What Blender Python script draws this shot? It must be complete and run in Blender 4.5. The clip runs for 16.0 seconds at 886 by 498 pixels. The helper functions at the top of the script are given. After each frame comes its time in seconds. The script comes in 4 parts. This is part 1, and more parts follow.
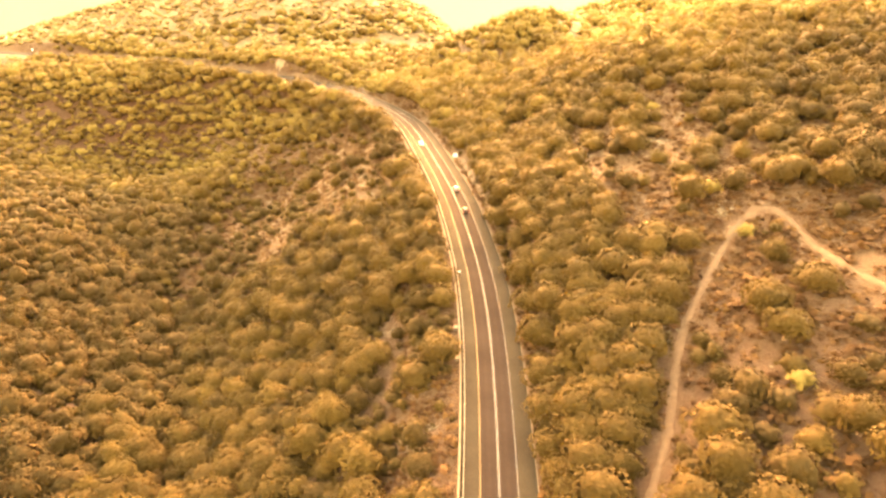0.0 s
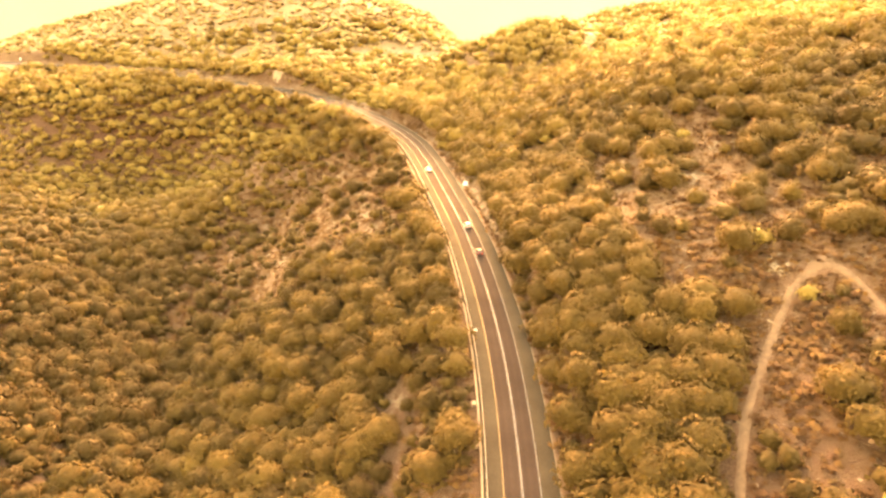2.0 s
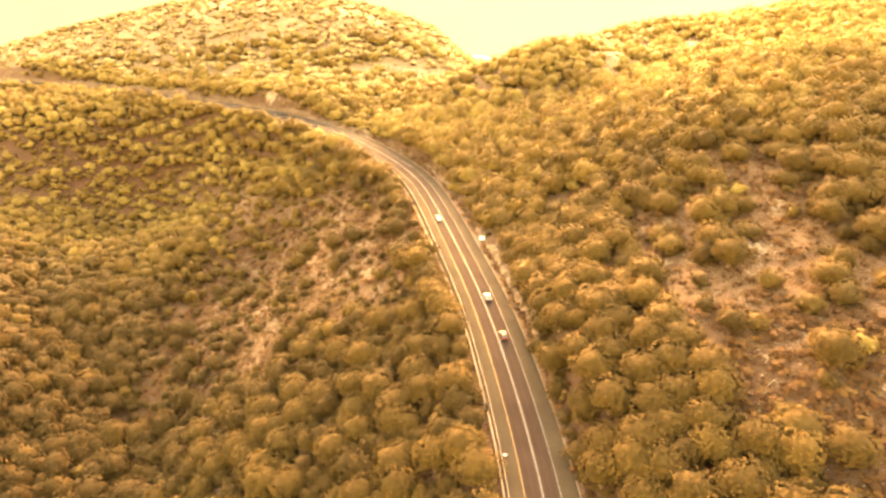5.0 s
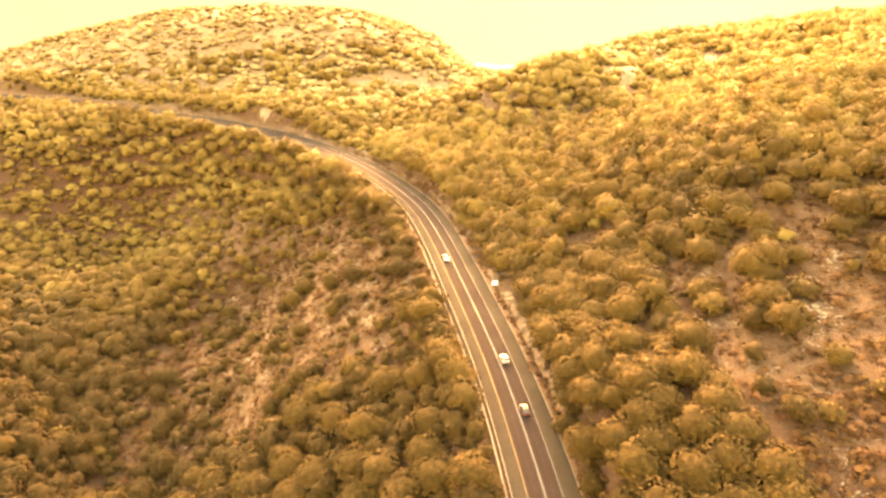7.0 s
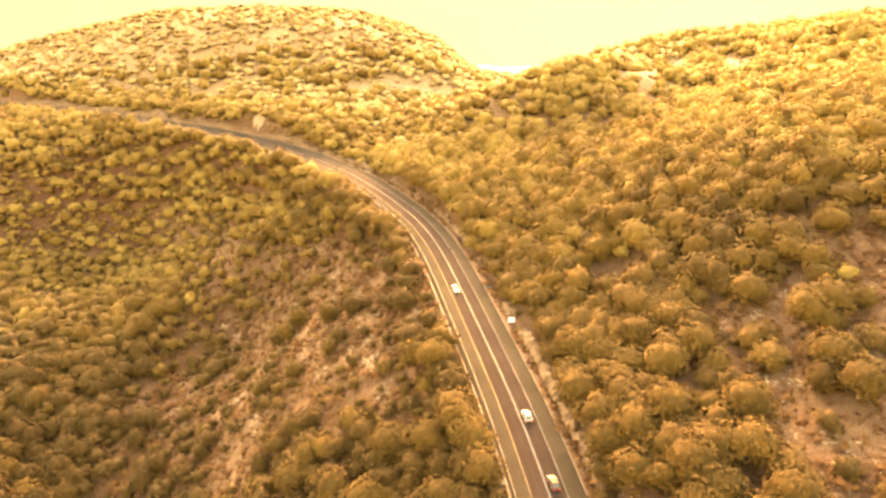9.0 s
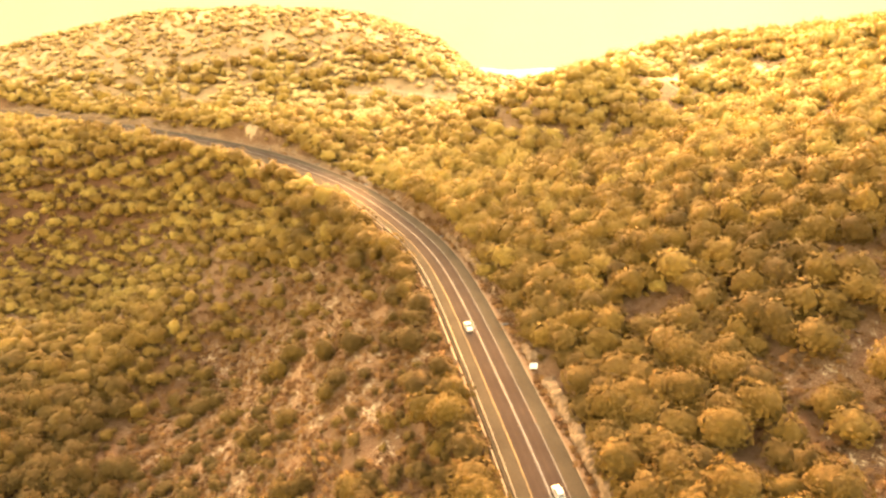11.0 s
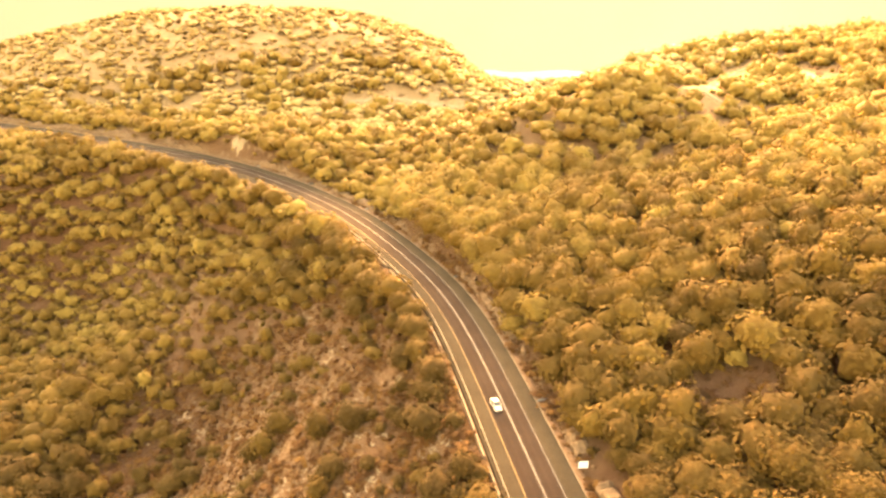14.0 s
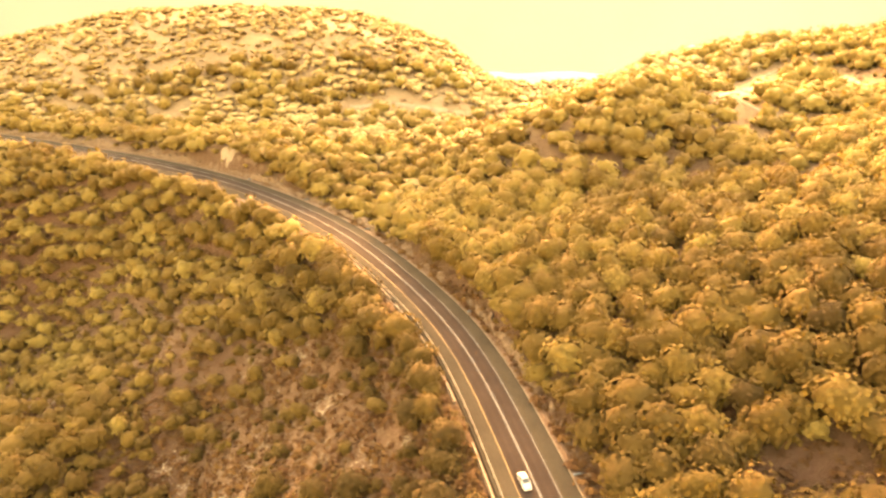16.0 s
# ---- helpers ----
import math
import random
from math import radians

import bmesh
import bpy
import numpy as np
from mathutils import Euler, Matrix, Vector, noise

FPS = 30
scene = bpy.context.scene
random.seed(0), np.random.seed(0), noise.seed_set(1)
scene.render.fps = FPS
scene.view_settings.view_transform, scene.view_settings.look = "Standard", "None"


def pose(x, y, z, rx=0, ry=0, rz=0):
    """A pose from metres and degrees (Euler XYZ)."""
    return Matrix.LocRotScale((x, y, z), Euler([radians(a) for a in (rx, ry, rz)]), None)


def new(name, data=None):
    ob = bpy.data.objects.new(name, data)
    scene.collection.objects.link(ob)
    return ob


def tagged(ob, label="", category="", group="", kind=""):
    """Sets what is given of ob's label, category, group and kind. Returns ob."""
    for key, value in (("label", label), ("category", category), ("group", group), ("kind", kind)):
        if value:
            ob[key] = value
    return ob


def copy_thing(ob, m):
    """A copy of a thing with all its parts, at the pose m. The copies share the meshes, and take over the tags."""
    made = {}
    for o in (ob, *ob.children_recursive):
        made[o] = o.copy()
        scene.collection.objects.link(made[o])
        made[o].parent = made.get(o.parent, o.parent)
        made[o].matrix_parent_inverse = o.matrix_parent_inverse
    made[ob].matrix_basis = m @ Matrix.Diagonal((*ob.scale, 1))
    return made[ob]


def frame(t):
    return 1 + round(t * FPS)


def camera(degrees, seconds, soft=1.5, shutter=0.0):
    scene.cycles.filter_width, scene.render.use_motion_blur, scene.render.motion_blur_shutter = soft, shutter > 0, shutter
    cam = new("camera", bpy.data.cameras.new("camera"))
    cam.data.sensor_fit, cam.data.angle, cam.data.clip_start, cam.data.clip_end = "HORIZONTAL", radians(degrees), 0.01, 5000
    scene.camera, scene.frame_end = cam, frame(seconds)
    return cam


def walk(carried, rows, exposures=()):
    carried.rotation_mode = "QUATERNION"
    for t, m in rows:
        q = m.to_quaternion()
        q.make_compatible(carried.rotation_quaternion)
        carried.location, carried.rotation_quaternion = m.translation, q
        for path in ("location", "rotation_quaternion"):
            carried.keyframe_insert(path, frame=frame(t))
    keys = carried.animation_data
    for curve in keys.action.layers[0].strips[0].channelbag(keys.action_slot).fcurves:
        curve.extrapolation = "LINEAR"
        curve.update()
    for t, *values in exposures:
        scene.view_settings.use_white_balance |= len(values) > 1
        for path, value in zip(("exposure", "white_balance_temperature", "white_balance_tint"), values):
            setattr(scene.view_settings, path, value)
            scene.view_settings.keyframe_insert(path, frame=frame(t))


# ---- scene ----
cam = camera(71.4, 16.0, soft=2.6)
METRES, EYE, TILT, LEAN, TURN = 196.0, 75.0, -24.0, 0.0, -0.1
ROWS = [
    (0.0, 0.0, 0.0, 0.0, -0.0, 0.02, -0.23),
    (0.5, -0.0044, 0.0263, 0.0188, 0.05, 0.01, -0.22),
    (1.0, -0.0096, 0.0525, 0.0375, 0.02, -0.01, -0.22),
    (1.5, -0.0139, 0.0785, 0.0564, 0.05, -0.02, -0.19),
    (2.0, -0.0181, 0.1048, 0.0755, 0.05, -0.07, -0.19),
    (2.5, -0.0219, 0.1313, 0.0945, 0.05, -0.08, -0.18),
    (3.0, -0.0265, 0.1576, 0.1131, 0.04, -0.08, -0.18),
    (3.5, -0.0306, 0.1841, 0.1325, 0.03, -0.12, -0.18),
    (4.0, -0.0345, 0.2107, 0.1511, 0.04, -0.1, -0.21),
    (6.5, -0.0573, 0.3433, 0.243, -0.21, 0.1, -0.2),
    (7.0, -0.0608, 0.3694, 0.261, -0.2, 0.06, -0.13),
    (7.5, -0.065, 0.3952, 0.2759, -0.23, -0.02, -0.11),
    (8.0, -0.0692, 0.4223, 0.2867, -0.26, 0.01, -0.07),
    (8.5, -0.0726, 0.4492, 0.2975, -0.26, 0.02, -0.05),
    (9.0, -0.0765, 0.4759, 0.3101, -0.28, -0.06, 0.02),
    (11.5, -0.0954, 0.6166, 0.3646, -0.34, 0.05, 0.08),
    (12.0, -0.0992, 0.6445, 0.376, -0.36, 0.02, 0.09),
    (12.5, -0.1033, 0.6725, 0.3872, -0.4, 0.01, 0.12),
    (13.0, -0.1076, 0.7003, 0.3978, -0.42, 0.03, 0.12),
    (13.5, -0.1118, 0.7281, 0.4096, -0.46, -0.01, 0.17),
    (14.0, -0.1165, 0.7558, 0.4206, -0.51, -0.03, 0.2),
    (14.5, -0.1198, 0.7839, 0.4319, -0.51, -0.07, 0.24),
    (15.0, -0.1245, 0.8114, 0.4427, -0.58, -0.07, 0.27),
    (15.5, -0.1286, 0.8396, 0.4538, -0.62, -0.09, 0.29),
    (16.0, -0.1331, 0.8675, 0.4652, -0.65, -0.13, 0.35),
]
walk(cam, [(t, pose(0, 0, EYE, TILT, LEAN, TURN) @ pose(METRES * x, METRES * y, METRES * z, 90 + pitch, roll, yaw)) for t, x, y, z, yaw, pitch, roll in ROWS],
     exposures=[(0.0, 6.35), (6.0, 6.25), (16.0, 6.05)])

# ---- light: a low sun ahead, a dusty golden sky ----
SUN_AZ, SUN_EL = 6.0, 10.0          # degrees to the right of +y, degrees above the horizon
world = bpy.data.worlds.new("sky")
scene.world = world
world.use_nodes = True
wn = world.node_tree
wn.nodes.clear()
sky = wn.nodes.new("ShaderNodeTexSky")
sky.sky_type, sky.sun_disc = "NISHITA", False
sky.sun_elevation, sky.sun_rotation = radians(SUN_EL), radians(SUN_AZ)
sky.altitude, sky.air_density, sky.dust_density, sky.ozone_density = 200, 2.0, 6.0, 0.3
bg = wn.nodes.new("ShaderNodeBackground")
bg.inputs["Strength"].default_value = 0.15
wo = wn.nodes.new("ShaderNodeOutputWorld")
haze = wn.nodes.new("ShaderNodeMix")
haze.data_type, haze.blend_type = "RGBA", "MULTIPLY"
haze.inputs[0].default_value, haze.inputs[7].default_value = 1.0, (1.0, 0.66, 0.43, 1)     # evening dust in the air
wn.links.new(sky.outputs[0], haze.inputs[6])
wn.links.new(haze.outputs[2], bg.inputs[0])
wn.links.new(bg.outputs[0], wo.inputs[0])

sun = new("sun", bpy.data.lights.new("sun", "SUN"))
sun.data.energy, sun.data.angle, sun.data.color = 0.8, radians(60), (1.0, 0.62, 0.28)
a, e = radians(SUN_AZ), radians(SUN_EL)
to_sun = Vector((math.sin(a) * math.cos(e), math.cos(a) * math.cos(e), math.sin(e)))
sun.matrix_world = Matrix.Translation((60, 300, 400)) @ to_sun.to_track_quat("Z", "Y").to_matrix().to_4x4()


# ---- materials ----
def material(name, rough=0.8, metal=0.0, spec=0.3):
    m = bpy.data.materials.new(name)
    m.use_nodes = True
    nt = m.node_tree
    b = nt.nodes["Principled BSDF"]
    b.inputs["Roughness"].default_value, b.inputs["Metallic"].default_value = rough, metal
    b.inputs["Specular IOR Level"].default_value = spec
    return m, nt, b


def node(nt, kind, **values):
    n = nt.nodes.new(kind)
    for k, v in values.items():
        n.inputs[k.replace("_", " ")].default_value = v
    return n


def noise_tex(nt, scale, detail=4.0, rough=0.6, where="Position"):
    geo = nt.nodes.new("ShaderNodeNewGeometry")
    n = node(nt, "ShaderNodeTexNoise", Scale=scale, Detail=detail, Roughness=rough)
    nt.links.new(geo.outputs[where], n.inputs["Vector"])
    return n.outputs["Fac"]


def ramp(nt, fac, *stops):
    r = nt.nodes.new("ShaderNodeValToRGB")
    el = r.color_ramp.elements
    while len(el) < len(stops):
        el.new(0.5)
    for k, (p, c) in zip(el, stops):
        k.position, k.color = p, (*c, 1)
    nt.links.new(fac, r.inputs[0])
    return r.outputs[0]


def mixed(nt, fac, a, b, blend="MIX"):
    m = nt.nodes.new("ShaderNodeMix")
    m.data_type, m.blend_type = "RGBA", blend
    for k, v in ((0, fac), (6, a), (7, b)):
        if isinstance(v, bpy.types.NodeSocket):
            nt.links.new(v, m.inputs[k])
        else:
            m.inputs[k].default_value = v if k == 0 else (*v, 1)
    return m.outputs[2]


def bumped(nt, b, height, strength, distance):
    k = node(nt, "ShaderNodeBump", Strength=strength, Distance=distance)
    nt.links.new(height, k.inputs["Height"])
    nt.links.new(k.outputs[0], b.inputs["Normal"])


def ground_material():
    m, nt, b = material("dry_soil", 0.9, 0, 0.15)
    big, mid, fine = noise_tex(nt, 0.035, 5), noise_tex(nt, 0.35, 6, 0.65), noise_tex(nt, 2.6, 5, 0.7)
    soil = ramp(nt, mid, (0.32, (0.0145, 0.0046, 0.0023)), (0.5, (0.0205, 0.0067, 0.0035)), (0.68, (0.0300, 0.0110, 0.0060)))
    straw = ramp(nt, fine, (0.3, (0.0185, 0.0078, 0.0036)), (0.7, (0.0300, 0.0135, 0.0062)))
    col = mixed(nt, ramp(nt, big, (0.46, (0, 0, 0)), (0.64, (1, 1, 1))), soil, straw)
    # the high slopes beyond the bend are paled: haze put into the base colour
    att = nt.nodes.new("ShaderNodeAttribute")
    att.attribute_name = "haze_pale"
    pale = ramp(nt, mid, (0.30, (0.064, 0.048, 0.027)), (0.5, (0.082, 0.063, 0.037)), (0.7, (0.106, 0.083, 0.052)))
    heath = ramp(nt, noise_tex(nt, 0.7, 6, 0.8), (0.44, (0, 0, 0)), (0.53, (0.92, 0.92, 0.92)))
    col = mixed(nt, heath, col, ramp(nt, fine, (0.3, (0.012, 0.0052, 0.0020)), (0.7, (0.027, 0.0122, 0.0047))))
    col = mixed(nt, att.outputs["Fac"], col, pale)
    stones = ramp(nt, noise_tex(nt, 0.9, 3, 0.5), (0.70, (0, 0, 0)), (0.76, (1, 1, 1)))
    col = mixed(nt, stones, col, (0.056, 0.034, 0.020))
    nt.links.new(col, b.inputs["Base Color"])
    b.inputs["Sheen Weight"].default_value, b.inputs["Sheen Roughness"].default_value = 0.15, 0.5
    b.inputs["Sheen Tint"].default_value = (1.0, 0.80, 0.5, 1)
    bumped(nt, b, noise_tex(nt, 1.5, 7, 0.75), 0.9, 0.5)
    return m


def leaf_material(name, dark, light, tip):
    m, nt, b = material(name, 0.75, 0, 0.1)
    att = nt.nodes.new("ShaderNodeAttribute")
    att.attribute_name = "tint"
    grain = noise_tex(nt, 3.2, 5, 0.75)
    mul = nt.nodes.new("ShaderNodeMix")
    mul.data_type, mul.blend_type = "RGBA", "MULTIPLY"
    mul.inputs[0].default_value = 1.0
    nt.links.new(ramp(nt, att.outputs["Fac"], (0.0, dark), (0.6, light), (1.0, tip)), mul.inputs[6])
    nt.links.new(ramp(nt, grain, (0.38, (0.63, 0.64, 0.65)), (0.62, (1.05, 1.03, 0.98))), mul.inputs[7])
    col = mul.outputs[2]
    nt.links.new(col, b.inputs["Base Color"])
    b.inputs["Sheen Weight"].default_value, b.inputs["Sheen Roughness"].default_value = 0.04, 0.4
    b.inputs["Sheen Tint"].default_value = (1.0, 0.84, 0.42, 1)
    bumped(nt, b, noise_tex(nt, 2.4, 6, 0.8), 0.7, 0.45)
    tr = nt.nodes.new("ShaderNodeBsdfTranslucent")
    glow = mixed(nt, 1.0, col, (1.25, 1.28, 0.75), "MULTIPLY")        # leaves let more light through than they throw back
    nt.links.new(glow, tr.inputs[0])
    mx = nt.nodes.new("ShaderNodeMixShader")
    mx.inputs[0].default_value = 0.2
    out = nt.nodes["Material Output"]
    nt.links.new(b.outputs[0], mx.inputs[1])
    nt.links.new(tr.outputs[0], mx.inputs[2])
    nt.links.new(mx.outputs[0], out.inputs[0])
    return m


def plain(name, c1, c2, scale, rough=0.8, metal=0.0, spec=0.3, bump=0.0, where="Position"):
    m, nt, b = material(name, rough, metal, spec)
    f = noise_tex(nt, scale, 5, 0.65, where)
    nt.links.new(ramp(nt, f, (0.33, c1), (0.67, c2)), b.inputs["Base Color"])
    if bump:
        bumped(nt, b, f, bump, 0.3 / scale)
    return m


def asphalt_material():
    m, nt, b = material("worn_asphalt", 0.95, 0, 0.06)
    att = nt.nodes.new("ShaderNodeAttribute")
    att.attribute_name = "across"                       # metres from the centre line
    w = ramp(nt, noise_tex(nt, 0.10, 5, 0.6), (0.3, (0.0118, 0.0085, 0.0075)), (0.7, (0.0182, 0.0135, 0.0118)))
    g = ramp(nt, noise_tex(nt, 3.0, 4, 0.7), (0.3, (0.75, 0.75, 0.75)), (0.7, (1.1, 1.1, 1.1)))
    col = mixed(nt, 1.0, w, g, "MULTIPLY")
    # the lanes are worn smoother and darker than the shoulders
    ab = nt.nodes.new("ShaderNodeMath")
    ab.operation = "ABSOLUTE"
    nt.links.new(att.outputs["Fac"], ab.inputs[0])
    mr = node(nt, "ShaderNodeMapRange", From_Min=3.5, From_Max=3.9)
    nt.links.new(ab.outputs[0], mr.inputs[0])
    col = mixed(nt, mr.outputs[0], col, mixed(nt, 1.0, col, (1.24, 1.42, 1.18), "MULTIPLY"))
    # wheels have worn two darker bands into each lane
    lane = node(nt, "ShaderNodeMapRange", From_Min=0.0, From_Max=3.6)
    nt.links.new(ab.outputs[0], lane.inputs[0])
    worn = ramp(nt, lane.outputs[0], (0.05, (1.08, 1.08, 1.08)), (0.27, (0.86, 0.86, 0.86)), (0.5, (1.05, 1.04, 1.02)), (0.74, (0.86, 0.86, 0.86)), (0.95, (1.06, 1.06, 1.06)))
    col = mixed(nt, 1.0, col, worn, "MULTIPLY")
    nt.links.new(col, b.inputs["Base Color"])
    bumped(nt, b, noise_tex(nt, 12.0, 3), 0.3, 0.02)
    return m


M_GROUND = ground_material()
M_LEAF = leaf_material("evergreen_leaves", (0.0250, 0.0160, 0.0028), (0.0640, 0.0425, 0.0076), (0.118, 0.090, 0.023))
M_BRUSH = leaf_material("dry_thorn_leaves", (0.032, 0.0145, 0.0050), (0.048, 0.0240, 0.0075), (0.068, 0.038, 0.0105))
# leaf colours lightened so that far bushes look veiled by haze
M_HAZE_PALE = leaf_material("haze_pale_leaves", (0.135, 0.102, 0.045), (0.172, 0.134, 0.064), (0.205, 0.165, 0.084))
M_BARK = plain("bark", (0.06, 0.04, 0.025), (0.16, 0.11, 0.07), 6, 0.9, bump=0.6)
M_ASPHALT = asphalt_material()
M_WHITE = plain("white_road_paint", (0.0420, 0.0480, 0.0580), (0.0660, 0.0760, 0.0900), 2.0, 0.6)
M_YELLOW = plain("yellow_road_paint", (0.058, 0.042, 0.016), (0.086, 0.063, 0.025), 2.0, 0.6)
M_CONCRETE = plain("concrete", (0.054, 0.042, 0.030), (0.108, 0.087, 0.063), 1.4, 0.85, bump=0.3)
M_STEEL = plain("galvanised_steel", (0.120, 0.114, 0.102), (0.200, 0.190, 0.174), 3.0, 0.6, 0.5, 0.3)
M_ROCK = plain("limestone", (0.0330, 0.0212, 0.0115), (0.0780, 0.0540, 0.0315), 0.9, 0.9, bump=0.8)
M_STONE = plain("pale_fieldstone", (0.0555, 0.0438, 0.0298), (0.1389, 0.1125, 0.0764), 1.3, 0.9, bump=0.6)
M_TRACK = plain("pale_dirt", (0.0330, 0.0205, 0.0108), (0.0630, 0.0415, 0.0226), 0.8, 0.95, bump=0.5)
M_GRAVEL = plain("gravel_verge", (0.0390, 0.0225, 0.0120), (0.0780, 0.0495, 0.0285), 1.6, 0.95, bump=0.6)
M_SIGN = plain("sign_face", (0.2880, 0.3312, 0.4032), (0.3456, 0.3888, 0.4608), 1.5, 0.4)
M_SIGN_BAR = plain("sign_print", (0.240, 0.270, 0.330), (0.300, 0.330, 0.380), 2.0, 0.5)
M_BLACK = plain("black_paint", (0.02, 0.02, 0.02), (0.05, 0.05, 0.05), 3.0, 0.6)
M_CAR_WHITE = plain("white_car_paint", (0.1250, 0.1230, 0.1210), (0.1450, 0.1430, 0.1410), 0.5, 0.35, 0, 0.5)
M_CAR_RED = plain("dark_red_car_paint", (0.0240, 0.0080, 0.0055), (0.0330, 0.0115, 0.0080), 0.5, 0.4, 0.0, 0.25)
M_CAR_SILVER = plain("beige_car_paint", (0.0230, 0.0165, 0.0118), (0.0300, 0.0220, 0.0158), 0.5, 0.5, 0.0, 0.2)
M_GLASS = plain("dark_car_glass", (0.02, 0.025, 0.03), (0.03, 0.035, 0.04), 1.0, 0.4, 0, 0.15)
M_TYRE = plain("tyre_rubber", (0.015, 0.015, 0.015), (0.03, 0.03, 0.03), 8.0, 0.9)
M_RIM = plain("alloy_rim", (0.45, 0.45, 0.45), (0.6, 0.6, 0.6), 4.0, 0.35, 0.9)
M_LAMP_RED = plain("red_lamp_lens", (0.35, 0.01, 0.01), (0.45, 0.02, 0.02), 4.0, 0.2)
M_LAMP_CLEAR = plain("clear_lamp_lens", (0.7, 0.7, 0.72), (0.8, 0.8, 0.8), 4.0, 0.1)


def haze_glow_material():
    """Self-glowing colour for haze over the far plain: painted brightest below the sun, dimmer to the sides."""
    m, nt, b = material("far_haze_glow", 1.0, 0, 0.0)
    geo = nt.nodes.new("ShaderNodeNewGeometry")
    sep = nt.nodes.new("ShaderNodeSeparateXYZ")
    nt.links.new(geo.outputs["Position"], sep.inputs[0])
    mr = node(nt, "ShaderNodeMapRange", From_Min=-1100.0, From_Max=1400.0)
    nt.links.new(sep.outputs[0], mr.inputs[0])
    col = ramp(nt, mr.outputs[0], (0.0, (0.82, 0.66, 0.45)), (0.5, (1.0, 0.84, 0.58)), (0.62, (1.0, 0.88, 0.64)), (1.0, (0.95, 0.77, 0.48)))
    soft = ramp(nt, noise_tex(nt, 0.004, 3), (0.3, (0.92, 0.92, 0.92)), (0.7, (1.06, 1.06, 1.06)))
    # the haze brightness is emission from the ring itself, not scattered sunlight
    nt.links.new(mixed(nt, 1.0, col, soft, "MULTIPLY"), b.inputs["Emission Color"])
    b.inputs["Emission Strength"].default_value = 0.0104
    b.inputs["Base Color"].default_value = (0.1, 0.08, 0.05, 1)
    return m


M_HAZE_GLOW = haze_glow_material()


# ---- the lie of the land ----
# hills and hollows: x, y, height, reach in x, reach in y
HILLS = [
    (-236, 649, 61, 177, 115),
    (-65, 623, 36, 110, 117),
    (234, 452, 63, 150, 131),
    (40, 431, 30, 58, 40),
    (190, 297, 40, 126, 112),
    (52, 183, 9, 59, 47),
    (115, 561, 27, 107, 73),
    (-106, 225, -44, 80, 101),
    (-180, 392, -35, 78, 58),
    (-77, 62, -40, 89, 111),
    (-242, 464, 19, 111, 38),
    (1, 341, 10, 86, 60),
    (30, 139, -4, 72, 46),
    (-259, 283, -25, 111, 221),
    (-109, 442, 16, 65, 38),
    (265, 114, 73, 135, 116),
    (-52, 290, 11, 38, 99),
    (90, 301, 12, 55, 65),
    (-105, 306, -13, 94, 42),
    (-85, 331, -14, 38, 38),
    (41, 620, -31, 38, 96),
]
# the road's centre line: x, y, z
ROAD = [
    (-12.0, -150.0, -33.0), (-4.0, -90.0, -29.0), (2.5, -30.0, -25.0), (7.0, 25.0, -20.5), (9.6, 60.0, -17.2),
    (11.3, 93.2, -13.6), (12.6, 126.1, -10.1), (12.0, 158.1, -6.2), (8.7, 189.1, -2.5), (4.1, 221.4, 0.6),
    (-3.3, 255.8, 2.8), (-10.5, 291.6, 4.2), (-19.5, 326.2, 5.6), (-36.3, 356.8, 6.8), (-55.4, 386.3, 7.9),
    (-79.8, 412.3, 8.7), (-107.1, 436.2, 9.4), (-138.0, 456.3, 10.1), (-171.3, 473.3, 10.7), (-205.9, 488.9, 11.4),
    (-258.0, 511.0, 11.8), (-316.0, 533.0, 12.2), (-380.0, 552.0, 12.6), (-450.0, 570.0, 13.0),
]
LANE, RIGHT_EDGE, LEFT_EDGE = 3.6, 7.47, -7.6


def spline(points, m=16):
    """A uniform cubic B-spline through the neighbourhood of the points, ends included."""
    c = np.array(points, float)
    p = np.vstack([2 * c[0] - c[1], c, 2 * c[-1] - c[-2]])
    u = np.linspace(0, 1, m, endpoint=False)[:, None]
    out = [((1 - u) ** 3 * p[i] + (3 * u ** 3 - 6 * u ** 2 + 4) * p[i + 1]
            + (-3 * u ** 3 + 3 * u ** 2 + 3 * u + 1) * p[i + 2] + u ** 3 * p[i + 3]) / 6 for i in range(len(p) - 3)]
    return np.vstack(out)


def normals_right(line):
    t = np.gradient(line[:, :2], axis=0)
    t /= np.linalg.norm(t, axis=1)[:, None]
    return np.stack([t[:, 1], -t[:, 0]], 1)


ROAD_LINE = spline(ROAD)
ROAD_SIDE = normals_right(ROAD_LINE)
ROAD_LEN = np.concatenate([[0], np.cumsum(np.linalg.norm(np.diff(ROAD_LINE, axis=0), axis=1))])


def lattice(seed):
    return np.random.RandomState(seed).rand(256, 256)


LATTICES = [lattice(k) for k in range(6)]


